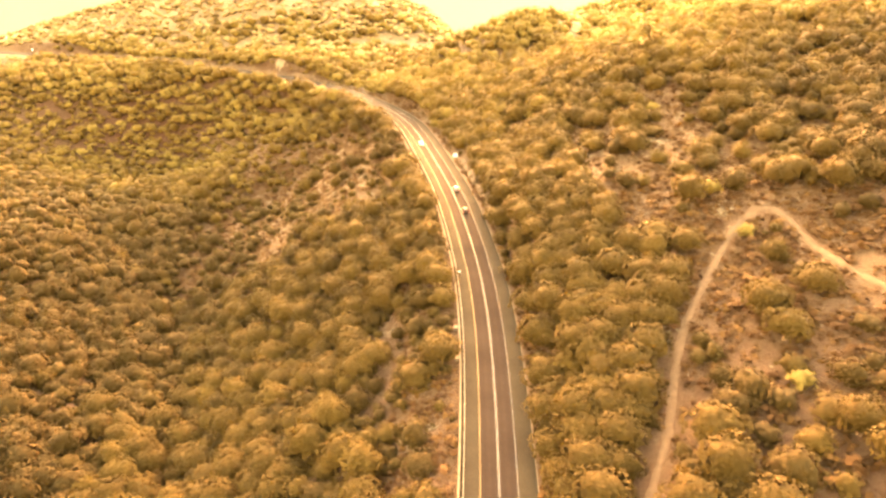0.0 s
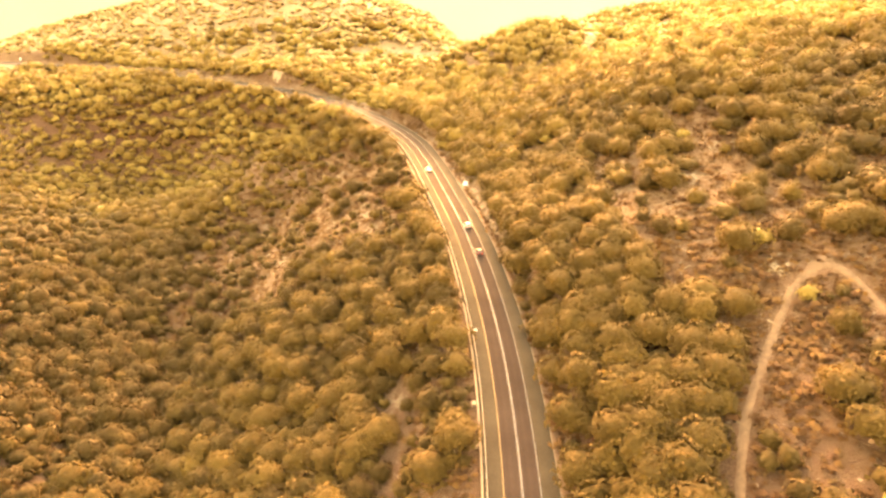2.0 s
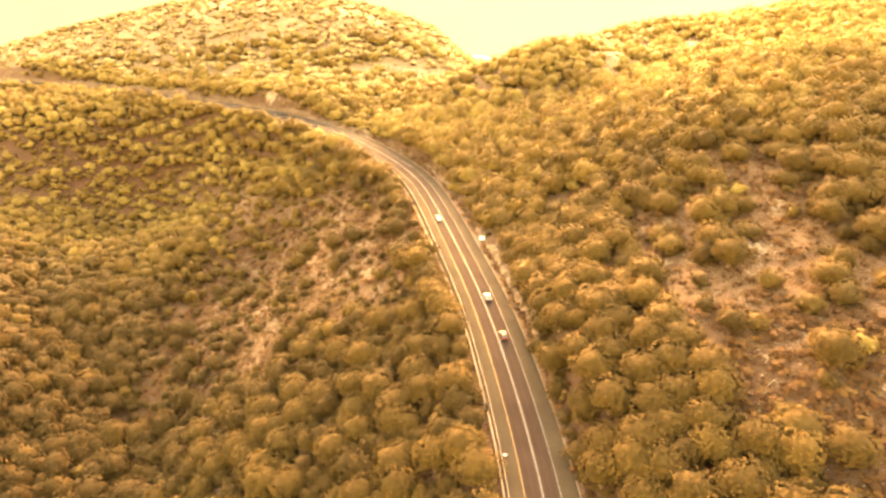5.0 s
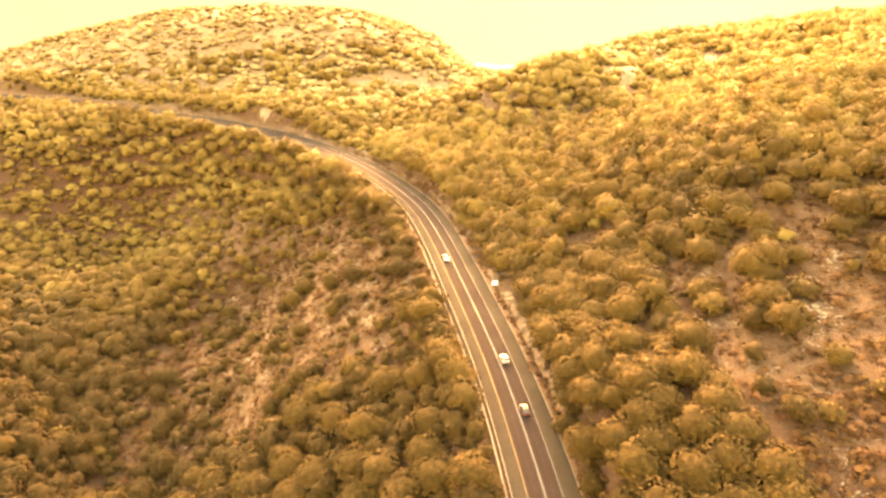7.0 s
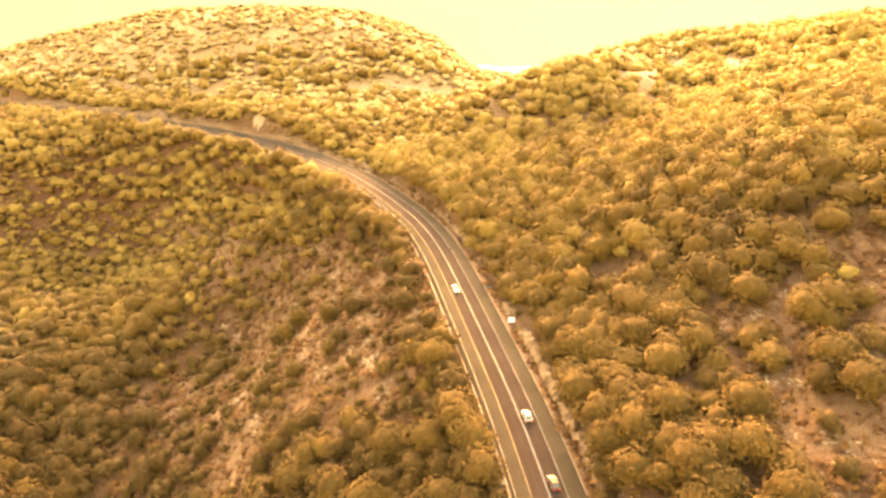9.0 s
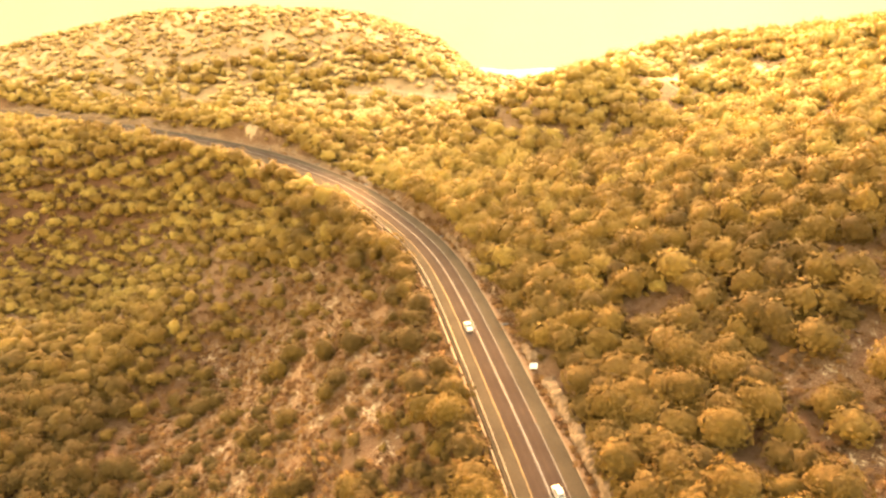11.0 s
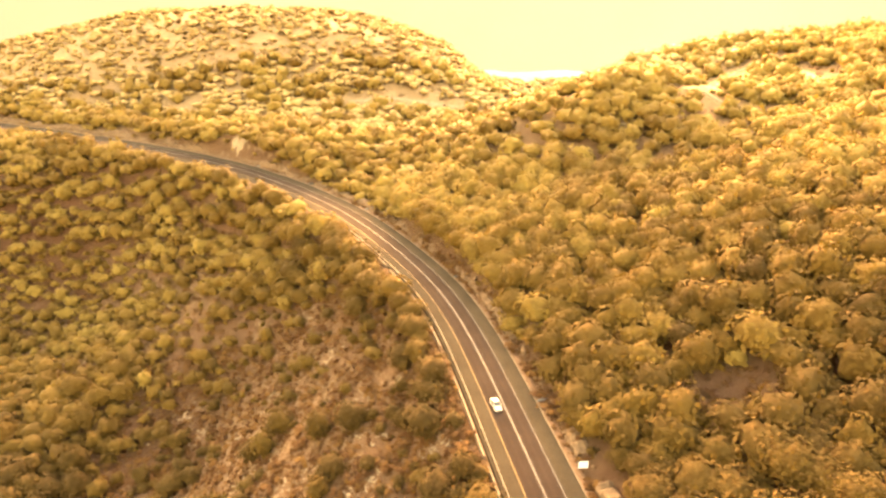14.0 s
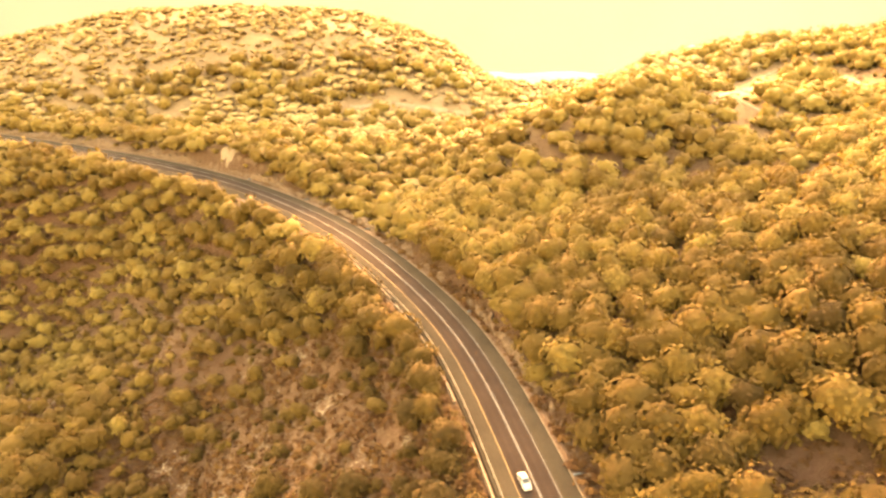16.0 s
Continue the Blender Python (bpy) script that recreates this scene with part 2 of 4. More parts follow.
def value_noise(x, y, scale, seed=0, octaves=3):
    """Smooth noise, about -1 to 1."""
    total, amp, norm = 0.0, 1.0, 0.0
    for k in range(octaves):
        g = LATTICES[(seed + k) % 6]
        u, v = np.asarray(x) / scale * 2 ** k + 37.3 * seed, np.asarray(y) / scale * 2 ** k + 11.7 * seed
        i, j = np.floor(u).astype(int), np.floor(v).astype(int)
        fu, fv = u - i, v - j
        fu, fv = fu * fu * (3 - 2 * fu), fv * fv * (3 - 2 * fv)
        i0, i1, j0, j1 = i % 256, (i + 1) % 256, j % 256, (j + 1) % 256
        n = (g[i0, j0] * (1 - fu) + g[i1, j0] * fu) * (1 - fv) + (g[i0, j1] * (1 - fu) + g[i1, j1] * fu) * fv
        total, norm, amp = total + amp * (2 * n - 1), norm + amp, amp * 0.5
    return total / norm


def smooth(a, b, v):
    k = np.clip((v - a) / (b - a), 0, 1)
    return k * k * (3 - 2 * k)


def to_road(x, y):
    """Signed distance from the road's centre line (right is positive), the road's height there, and the way along it."""
    x, y = np.atleast_1d(x).astype(float), np.atleast_1d(y).astype(float)
    d, z, s = np.empty_like(x), np.empty_like(x), np.empty_like(x)
    for k in range(0, len(x), 4000):
        dx, dy = x[k:k + 4000, None] - ROAD_LINE[:, 0], y[k:k + 4000, None] - ROAD_LINE[:, 1]
        i = np.argmin(dx * dx + dy * dy, axis=1)
        r = np.arange(len(i))
        side = dx[r, i] * ROAD_SIDE[i, 0] + dy[r, i] * ROAD_SIDE[i, 1]
        d[k:k + 4000] = np.sign(side) * np.sqrt(dx[r, i] ** 2 + dy[r, i] ** 2)
        z[k:k + 4000], s[k:k + 4000] = ROAD_LINE[i, 2], ROAD_LEN[i]
    return d, z, s


def hills(x, y):
    z = 0.4 + 0 * x
    for cx, cy, h, rx, ry in HILLS:
        z = z + h * np.exp(-((x - cx) / rx) ** 2 - ((y - cy) / ry) ** 2)
    far = smooth(560, 800, np.hypot(x, y - 250))
    return z * (1 - far) - 135 * far


RAVINE = spline([(-205, 330, 0), (-178, 292, 0), (-150, 263, 0), (-128, 246, 0), (-112, 228, 0), (-100, 207, 0), (-88, 180, 0), (-76, 148, 0), (-66, 112, 0)], 5)


def ravine(x, y):
    """The narrow stream bed that cuts the valley floor."""
    d2 = 1e12 + 0 * x
    for px, py, _ in RAVINE:
        d2 = np.minimum(d2, (x - px) ** 2 + (y - py) ** 2)
    return -8.0 * np.exp(-np.sqrt(d2 + 4) / 11.0)


def height(x, y, road=None):
    """The ground's height: hills, small unevenness, and the shelf that the road stands on."""
    x, y = np.atleast_1d(x).astype(float), np.atleast_1d(y).astype(float)
    d, zr, s = road if road is not None else to_road(x, y)
    nat = hills(x, y) + ravine(x, y) + 2.2 * value_noise(x, y, 38, 1) + 0.5 * value_noise(x, y, 7, 2, 2)
    rag = 1.5 * value_noise(x, y, 9, 3, 2)
    left = smooth(9.0, 24.0, -d + rag)
    right = smooth(9.6, 15.0, d + rag)
    k = np.where(d < 0, left, right)
    return (zr - 0.45) * (1 - k) + nat * k


def mesh_object(name, verts, faces, mat, smooth_shade=False, parent=None, attrs=None):
    """One mesh object from arrays. faces: an (n, 3) or (n, 4) array, or a list of them."""
    verts = np.asarray(verts, np.float32)
    groups = faces if isinstance(faces, list) else [faces]
    groups = [np.asarray(g, np.int32) for g in groups]
    me = bpy.data.meshes.new(name)
    loops = np.concatenate([g.ravel() for g in groups])
    sizes = np.concatenate([np.full(len(g), g.shape[1], np.int32) for g in groups])
    me.vertices.add(len(verts))
    me.vertices.foreach_set("co", verts.ravel())
    me.loops.add(len(loops))
    me.loops.foreach_set("vertex_index", loops)
    me.polygons.add(len(sizes))
    me.polygons.foreach_set("loop_start", np.concatenate([[0], np.cumsum(sizes)[:-1]]).astype(np.int32))
    me.polygons.foreach_set("use_smooth", np.full(len(sizes), smooth_shade))
    for key, values in (attrs or {}).items():
        me.attributes.new(key, "FLOAT", "POINT").data.foreach_set("value", np.asarray(values, np.float32))
    me.materials.append(mat)
    me.update(calc_edges=True)
    ob = new(name, me)
    ob.parent = parent
    return ob


def part(name, bm, mat, parent, label=""):
    me = bpy.data.meshes.new(name)
    bm.to_mesh(me)
    bm.free()
    me.materials.append(mat)
    ob = new(name, me)
    ob.parent = parent
    return tagged(ob, label)


def axis_steps(lo, hi, step, out_lo, out_hi):
    mid = np.arange(lo, hi + 0.1, step)
    grow = [step]
    while sum(grow) < 6000:
        grow.append(grow[-1] * 1.18)
    g = np.cumsum(grow)
    return np.concatenate([(lo - g[g < lo - out_lo])[::-1], mid, hi + g[g < out_hi - hi]])


def haze_paling(x, y):
    """How much haze paleness goes into ground and bush colour: the high slopes above the road, beyond the bend, in
    patches.
    """
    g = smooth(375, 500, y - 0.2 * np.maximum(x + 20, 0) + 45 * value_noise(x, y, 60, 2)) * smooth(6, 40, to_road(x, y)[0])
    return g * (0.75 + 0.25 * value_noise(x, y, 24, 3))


def build_ground():
    xs, ys = axis_steps(-330, 240, 2.8, -3900, 3900), axis_steps(30, 600, 2.8, -900, 4600)
    X, Y = np.meshgrid(xs, ys)
    x, y = X.ravel(), Y.ravel()
    z = height(x, y)
    nx, ny = len(xs), len(ys)
    i = (np.arange(ny - 1)[:, None] * nx + np.arange(nx - 1)).ravel()
    ob = mesh_object("ground", np.stack([x, y, z], 1), np.stack([i, i + 1, i + nx + 1, i + nx], 1), M_GROUND, True, None, {"haze_pale": haze_paling(x, y)})
    return tagged(ob, "dry reddish hillside soil with pale stones and straw, haze-paled on high slopes", "ground", kind="structure")


def strip(name, line, offsets, heights, mat, parent=None, closed=False, attr=None, start=0.0, stop=1e9):
    """A profile (offsets to the right, heights above the line) drawn along a line."""
    seg = np.concatenate([[0], np.cumsum(np.linalg.norm(np.diff(line, axis=0), axis=1))])
    keep = (seg >= start) & (seg <= stop)
    side, line = normals_right(line)[keep], line[keep]
    n, m = len(line), len(offsets)
    v = np.empty((n, m, 3))
    for k, (o, h) in enumerate(zip(offsets, heights)):
        v[:, k, :2] = line[:, :2] + side * o
        v[:, k, 2] = line[:, 2] + h
    a = np.arange(n - 1)[:, None] * m
    k = np.arange(m if closed else m - 1)
    k2 = (k + 1) % m
    f = np.stack([a + k2, a + k, a + m + k, a + m + k2], -1).reshape(-1, 4)
    groups = [f]
    if closed:
        groups += [np.array([list(range(m))]), np.array([[(n - 1) * m + j for j in reversed(range(m))]])]
    return mesh_object(name, v.reshape(-1, 3), groups, mat, False, parent, {attr: np.tile(offsets, n)} if attr else None)


def build_road():
    across = [LEFT_EDGE - 0.3, LEFT_EDGE, -3.9, -3.5, -1.8, 0, 1.8, 3.5, 3.9, RIGHT_EDGE, RIGHT_EDGE + 0.15]      # metres from the centre line
    rise = [-0.8, 0.0, 0.06, 0.07, 0.10, 0.13, 0.10, 0.07, 0.06, 0.0, -0.8]
    road = strip("road", ROAD_LINE, across, rise, M_ASPHALT, attr="across")
    tagged(road, "two-lane worn grey asphalt mountain road with wide shoulders", "road", kind="structure")
    for name, o, w, z, mat, label in (
            ("centre_line", -0.11, 0.10, 0.145, M_WHITE, "solid white painted line"),
            ("centre_line", 0.11, 0.10, 0.145, M_WHITE, "solid white painted line"),
            ("edge_line", -LANE, 0.13, 0.085, M_YELLOW, "solid yellow painted line"),
            ("edge_line", LANE, 0.11, 0.085, M_WHITE, "worn white painted line")):
        tagged(strip(name, ROAD_LINE, [o - w / 2, o + w / 2], [z, z], mat, road), label)
    kerb = strip("kerb", ROAD_LINE, [7.35, 7.35, 7.55, 7.6], [-0.3, 0.12, 0.12, -0.3], M_CONCRETE)
    tagged(kerb, "low pale concrete kerb along the asphalt", "kerb", kind="structure")
    verge = strip("verge", ROAD_LINE, [7.6, 8.7, 9.8], [-0.06, -0.22, -0.6], M_GRAVEL)
    tagged(verge, "stony dirt verge beside the kerb", "verge", kind="structure")
    return road


def resample(line, step):
    seg = np.concatenate([[0], np.cumsum(np.linalg.norm(np.diff(line, axis=0), axis=1))])
    s = np.arange(0, seg[-1], step)
    return np.stack([np.interp(s, seg, line[:, k]) for k in range(line.shape[1])], 1)


def offset_line(o, h, start, stop, step=2.0):
    keep = (ROAD_LEN >= start) & (ROAD_LEN <= stop)
    line = ROAD_LINE[keep].copy()
    line[:, :2] += ROAD_SIDE[keep] * o
    line[:, 2] += h
    return resample(line, step)


def along(y, o=0.0):
    """The road's point and heading (degrees) where it passes y, o metres to the right of its centre."""
    i = int(np.argmin(np.abs(ROAD_LINE[:, 1] - y)))
    p = ROAD_LINE[i].copy()
    p[:2] += ROAD_SIDE[i] * o
    return p, math.degrees(math.atan2(ROAD_SIDE[i][1], ROAD_SIDE[i][0])), ROAD_LEN[i]


def box_bm(bm, x0, x1, y0, y1, z0, z1):
    vs = [bm.verts.new((x, y, z)) for z in (z0, z1) for x, y in ((x0, y0), (x1, y0), (x1, y1), (x0, y1))]
    for f in ((3, 2, 1, 0), (4, 5, 6, 7), (0, 1, 5, 4), (1, 2, 6, 5), (2, 3, 7, 6), (3, 0, 4, 7)):
        bm.faces.new([vs[k] for k in f])


def draped(name, points, width, mat, lift, label, category, wobble=0.5, seed=3):
    """A ribbon of earth laid on the ground along a way."""
    line = resample(spline([(x, y, 0) for x, y in points], 10), 1.0)
    side = normals_right(line)
    n = len(line)
    rnd = value_noise(np.arange(n), np.zeros(n), 6, seed) + 0.6 * value_noise(np.arange(n), np.full(n, 40.0), 2, seed + 1)
    cols = []
    for k in (-1, -0.55, 0, 0.55, 1):
        w = width / 2 * k * (1 + wobble * rnd)
        x, y = line[:, 0] + side[:, 0] * w, line[:, 1] + side[:, 1] * w
        z = height(x, y) + lift * (1 - 0.9 * abs(k) ** 3)
        cols.append(np.stack([x, y, z], 1))
    v = np.stack(cols, 1).reshape(-1, 3)
    a = np.arange(n - 1)[:, None] * 5 + np.arange(4)
    f = np.stack([a + 1, a, a + 5, a + 6], -1).reshape(-1, 4)
    return tagged(mesh_object(name, v, f, mat, True), label, category, kind="structure")


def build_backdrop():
    """A glowing ring added to stand for dusty air, closing the view beyond the plain."""
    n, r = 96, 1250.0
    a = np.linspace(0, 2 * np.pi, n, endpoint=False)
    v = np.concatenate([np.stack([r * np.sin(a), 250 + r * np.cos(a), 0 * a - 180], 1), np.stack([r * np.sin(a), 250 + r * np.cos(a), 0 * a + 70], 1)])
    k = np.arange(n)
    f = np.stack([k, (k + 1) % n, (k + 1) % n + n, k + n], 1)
    return tagged(mesh_object("backdrop", v, f, M_HAZE_GLOW, True), "glowing backdrop ring painted as golden haze over the far plain", "backdrop", kind="structure")


build_ground()
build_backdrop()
build_road()
TRACK = [(31, 66), (35, 78), (38, 83), (43, 92), (46, 101), (50, 110), (54, 119), (61, 129), (68, 139), (75, 148),
         (81, 154), (86, 155), (89, 151), (90, 145), (90, 133), (91, 124), (93, 116), (97, 105)]
draped("dirt_track", TRACK, 1.6, M_TRACK, 0.26, "pale rutted dirt track bending through scrub", "track", 0.6)
draped("turning_place", [(80, 151), (83, 155), (87, 157), (92, 156), (96, 152)], 2.6, M_TRACK, 0.32, "pale trodden turning place where the dirt track bends", "track", 0.7, 8)
HILL_PATHS = ([(80, 421), (83, 425), (96, 441), (111, 460), (123, 480), (135, 476), (146, 472)], [(140, 452), (138, 447), (138, 438), (133, 425), (131, 414)],
              [(84, 424), (87, 417), (91, 409), (102, 400), (112, 398)], [(-70, 519), (-58, 521), (-44, 522), (-28, 518), (-8, 514)])
for way, wide in zip(HILL_PATHS, (2.0, 2.6, 1.4, 3.2)):
    draped("hill_path", way, wide, M_STONE, 0.5, "pale stony footpath over the ridge", "path", 0.8, int(10 * wide))
for way, wide in (([(66, 540), (76, 545), (86, 548)], 7.0), ([(76, 553), (87, 556), (98, 560)], 9.0), ([(-120, 458), (-112, 459), (-104, 464)], 6.0)):
    draped("bare_terrace", way, wide, M_STONE, 0.5, "bare pale limestone terrace on the hillside", "rock", 0.7, int(wide))
draped("bare_gully", [(-86, 330), (-84, 316), (-81, 304), (-79, 288), (-78, 270), (-74, 252), (-70, 232), (-68, 222)], 2.4, M_TRACK, 0.28,
       "bare pale gully washed down the slope", "gully", 0.9, 5)


# ---- along the road ----
def posts_along(name, line, step, bm_maker, mat, parent, label=""):
    """Like posts at even steps along a line; they share one mesh."""
    me = None
    pts = resample(line, step)
    side = normals_right(pts)
    for p, s in zip(pts, side):
        if me is None:
            bm = bmesh.new()
            bm_maker(bm)
            ob = part(name, bm, mat, parent, label)
            me = ob.data
        else:
            ob = tagged(new(name, me), label)
            ob.parent = parent
        ob.matrix_local = pose(*p, 0, 0, math.degrees(math.atan2(s[1], s[0])))


def build_guard_rail(y0, y1, o):
    line = offset_line(o, 0.0, along(y0)[2], along(y1)[2], 1.0)
    rail = new("guard_rail")
    tagged(rail, "long grey galvanised steel guard rail beside the shoulder", "guard rail")
    # a W-shaped beam
    off = [0.0, 0.05, 0.09, 0.05, 0.0, 0.05, 0.09, 0.05, 0.0, -0.03, -0.03]
    hgt = [0.42, 0.45, 0.50, 0.55, 0.58, 0.61, 0.66, 0.71, 0.75, 0.75, 0.42]
    strip("beam", line, off, hgt, M_STEEL, rail, True)
    posts_along("post", line, 4.0, lambda bm: box_bm(bm, -0.14, -0.03, -0.05, 0.05, -0.3, 0.70), M_STEEL, rail)
    return rail


def build_walls():
    # the road's outer edge: a low concrete wall in lengths, stepping out and in with the slope
    for y0, y1, o, h in ((40, 178, -7.75, 0.50), (179, 217, -7.9, 0.45), (219, 236, -8.2, 0.40), (238, 262, -8.3, 0.40),
                         (264, 292, -8.4, 0.35), (302, 318, -8.5, 0.35), (321, 346, -8.3, 0.40), (347, 376, -8.0, 0.45)):
        line = offset_line(o, 0.0, along(y0)[2], along(y1)[2], 1.5)
        w = strip("parapet_wall", line, [-0.22, -0.20, -0.16, 0.16, 0.20, 0.22], [-2.2, h - 0.04, h, h, h - 0.04, -0.3], M_CONCRETE, None, True)
        tagged(w, "low weathered concrete wall on the road's outer edge", "wall", "outer road walls")
    # the wall turns outwards at its end
    p, a, s = along(376, -8.0)
    bm = bmesh.new()
    box_bm(bm, -4.6, 0.0, -0.25, 0.25, -1.5, 0.62)
    box_bm(bm, -4.6, 0.05, -0.30, 0.30, 0.62, 0.74)
    w = part("wing_wall", bm, M_CONCRETE, None)
    w.matrix_basis = pose(*p, 0, 0, a + 24)
    tagged(w, "short pale concrete wing wall at the rail's end", "wall")
    # the small drain chambers that hang on the wall
    for y in (126, 138, 205, 247):
        p, a, s = along(y, -8.55)
        bm = bmesh.new()
        box_bm(bm, -0.5, 0.4, -0.6, 0.6, -1.8, 0.10)
        box_bm(bm, -0.56, 0.46, -0.66, 0.66, 0.10, 0.2)
        ob = part("drain_chamber", bm, M_CONCRETE, None)
        ob.matrix_basis = pose(*p, 0, 0, a)
        tagged(ob, "square concrete drain chamber outside the wall", "drain")


def build_left_verge():
    line = ROAD_LINE.copy()
    v = strip("verge", line, [-12.6, -10.6, LEFT_EDGE - 0.1], [-0.75, -0.24, -0.05], M_GRAVEL, start=along(372)[2], stop=along(560)[2])
    tagged(v, "pale gravel lay-by between asphalt and scrub", "verge", kind="structure")


def build_signboard(place, heading, w=1.9, h=1.7, foot=1.2, bars=True):
    base = new("road_sign")
    bm = bmesh.new()
    box_bm(bm, -w / 2, w / 2, -0.02, 0.02, foot, foot + h)
    bmesh.ops.bevel(bm, geom=[e for e in bm.edges if abs(e.verts[0].co.y - e.verts[1].co.y) > 0.01], offset=0.08, segments=3, affect="EDGES")
    panel = part("panel", bm, M_SIGN, base, "white sign panel")
    bm = bmesh.new()
    for x in (-w / 2 + 0.03, w / 2 - 0.07):
        box_bm(bm, x, x + 0.04, -0.028, -0.021, foot + 0.06, foot + h - 0.06)
    for z in (foot + 0.03, foot + h - 0.07):
        box_bm(bm, -w / 2 + 0.1, w / 2 - 0.1, -0.028, -0.021, z, z + 0.04)
    part("border", bm, M_SIGN_BAR, panel, "grey border line")
    if bars:
        for k, (x0, x1) in enumerate(((-0.55, 0.6), (-0.3, 0.5), (-0.6, 0.25), (-0.1, 0.62))):
            z = foot + h - 0.42 - 0.34 * k
            bm = bmesh.new()
            box_bm(bm, x0, x1, -0.028, -0.021, z, z + 0.14)
            part("text_bar", bm, M_SIGN_BAR, panel, "unreadable grey line of print")
    for x in (-w / 3, w / 3):
        bm = bmesh.new()
        bmesh.ops.create_cone(bm, cap_ends=True, segments=10, radius1=0.05, radius2=0.05, depth=foot + h + 0.3,
                              matrix=pose(x, 0.075, (foot + h) / 2 - 0.25))
        part("post", bm, M_STEEL, base)
    base.matrix_basis = pose(*place, 0, 0, heading)
    return tagged(base, "white square road sign on two steel posts", "road sign")


def build_marker(place, heading):
    """A low culvert head, painted in black and white slants."""
    base = new("culvert_head")
    bm = bmesh.new()
    box_bm(bm, -1.1, 1.1, -0.18, 0.18, -0.6, 0.42)
    bmesh.ops.bevel(bm, geom=bm.edges[:], offset=0.025, segments=1, affect="EDGES")
    block = part("block", bm, M_WHITE, base, "white-painted concrete block")
    for k in range(5):
        bm = bmesh.new()
        x = -0.98 + 0.42 * k
        for y, z in ((-0.186, None), (None, 0.426)):
            if z is None:
                q = [(x, y, -0.05), (x + 0.2, y, -0.05), (x + 0.36, y, 0.40), (x + 0.16, y, 0.40)]
            else:
                q = [(x + 0.16, -0.17, z), (x + 0.36, -0.17, z), (x + 0.36, 0.17, z), (x + 0.16, 0.17, z)]
            bm.faces.new([bm.verts.new(c) for c in q])
        part("stripe", bm, M_BLACK, block, "black slanted stripe")
    base.matrix_basis = pose(*place, 0, 0, heading)
    return tagged(base, "low concrete culvert head striped black and white", "culvert", "culvert heads by the kerb")


def loft(bm, rings):
    """Closes a skin over rings of equal length, with caps."""
    loops = [[bm.verts.new(p) for p in ring] for ring in rings]
    n = len(loops[0])
    for a, b in zip(loops, loops[1:]):
        for k in range(n):
            bm.faces.new((a[k], a[(k + 1) % n], b[(k + 1) % n], b[k]))
    bm.faces.new(list(reversed(loops[0])))
    bm.faces.new(loops[-1])
    bmesh.ops.recalc_face_normals(bm, faces=bm.faces[:])


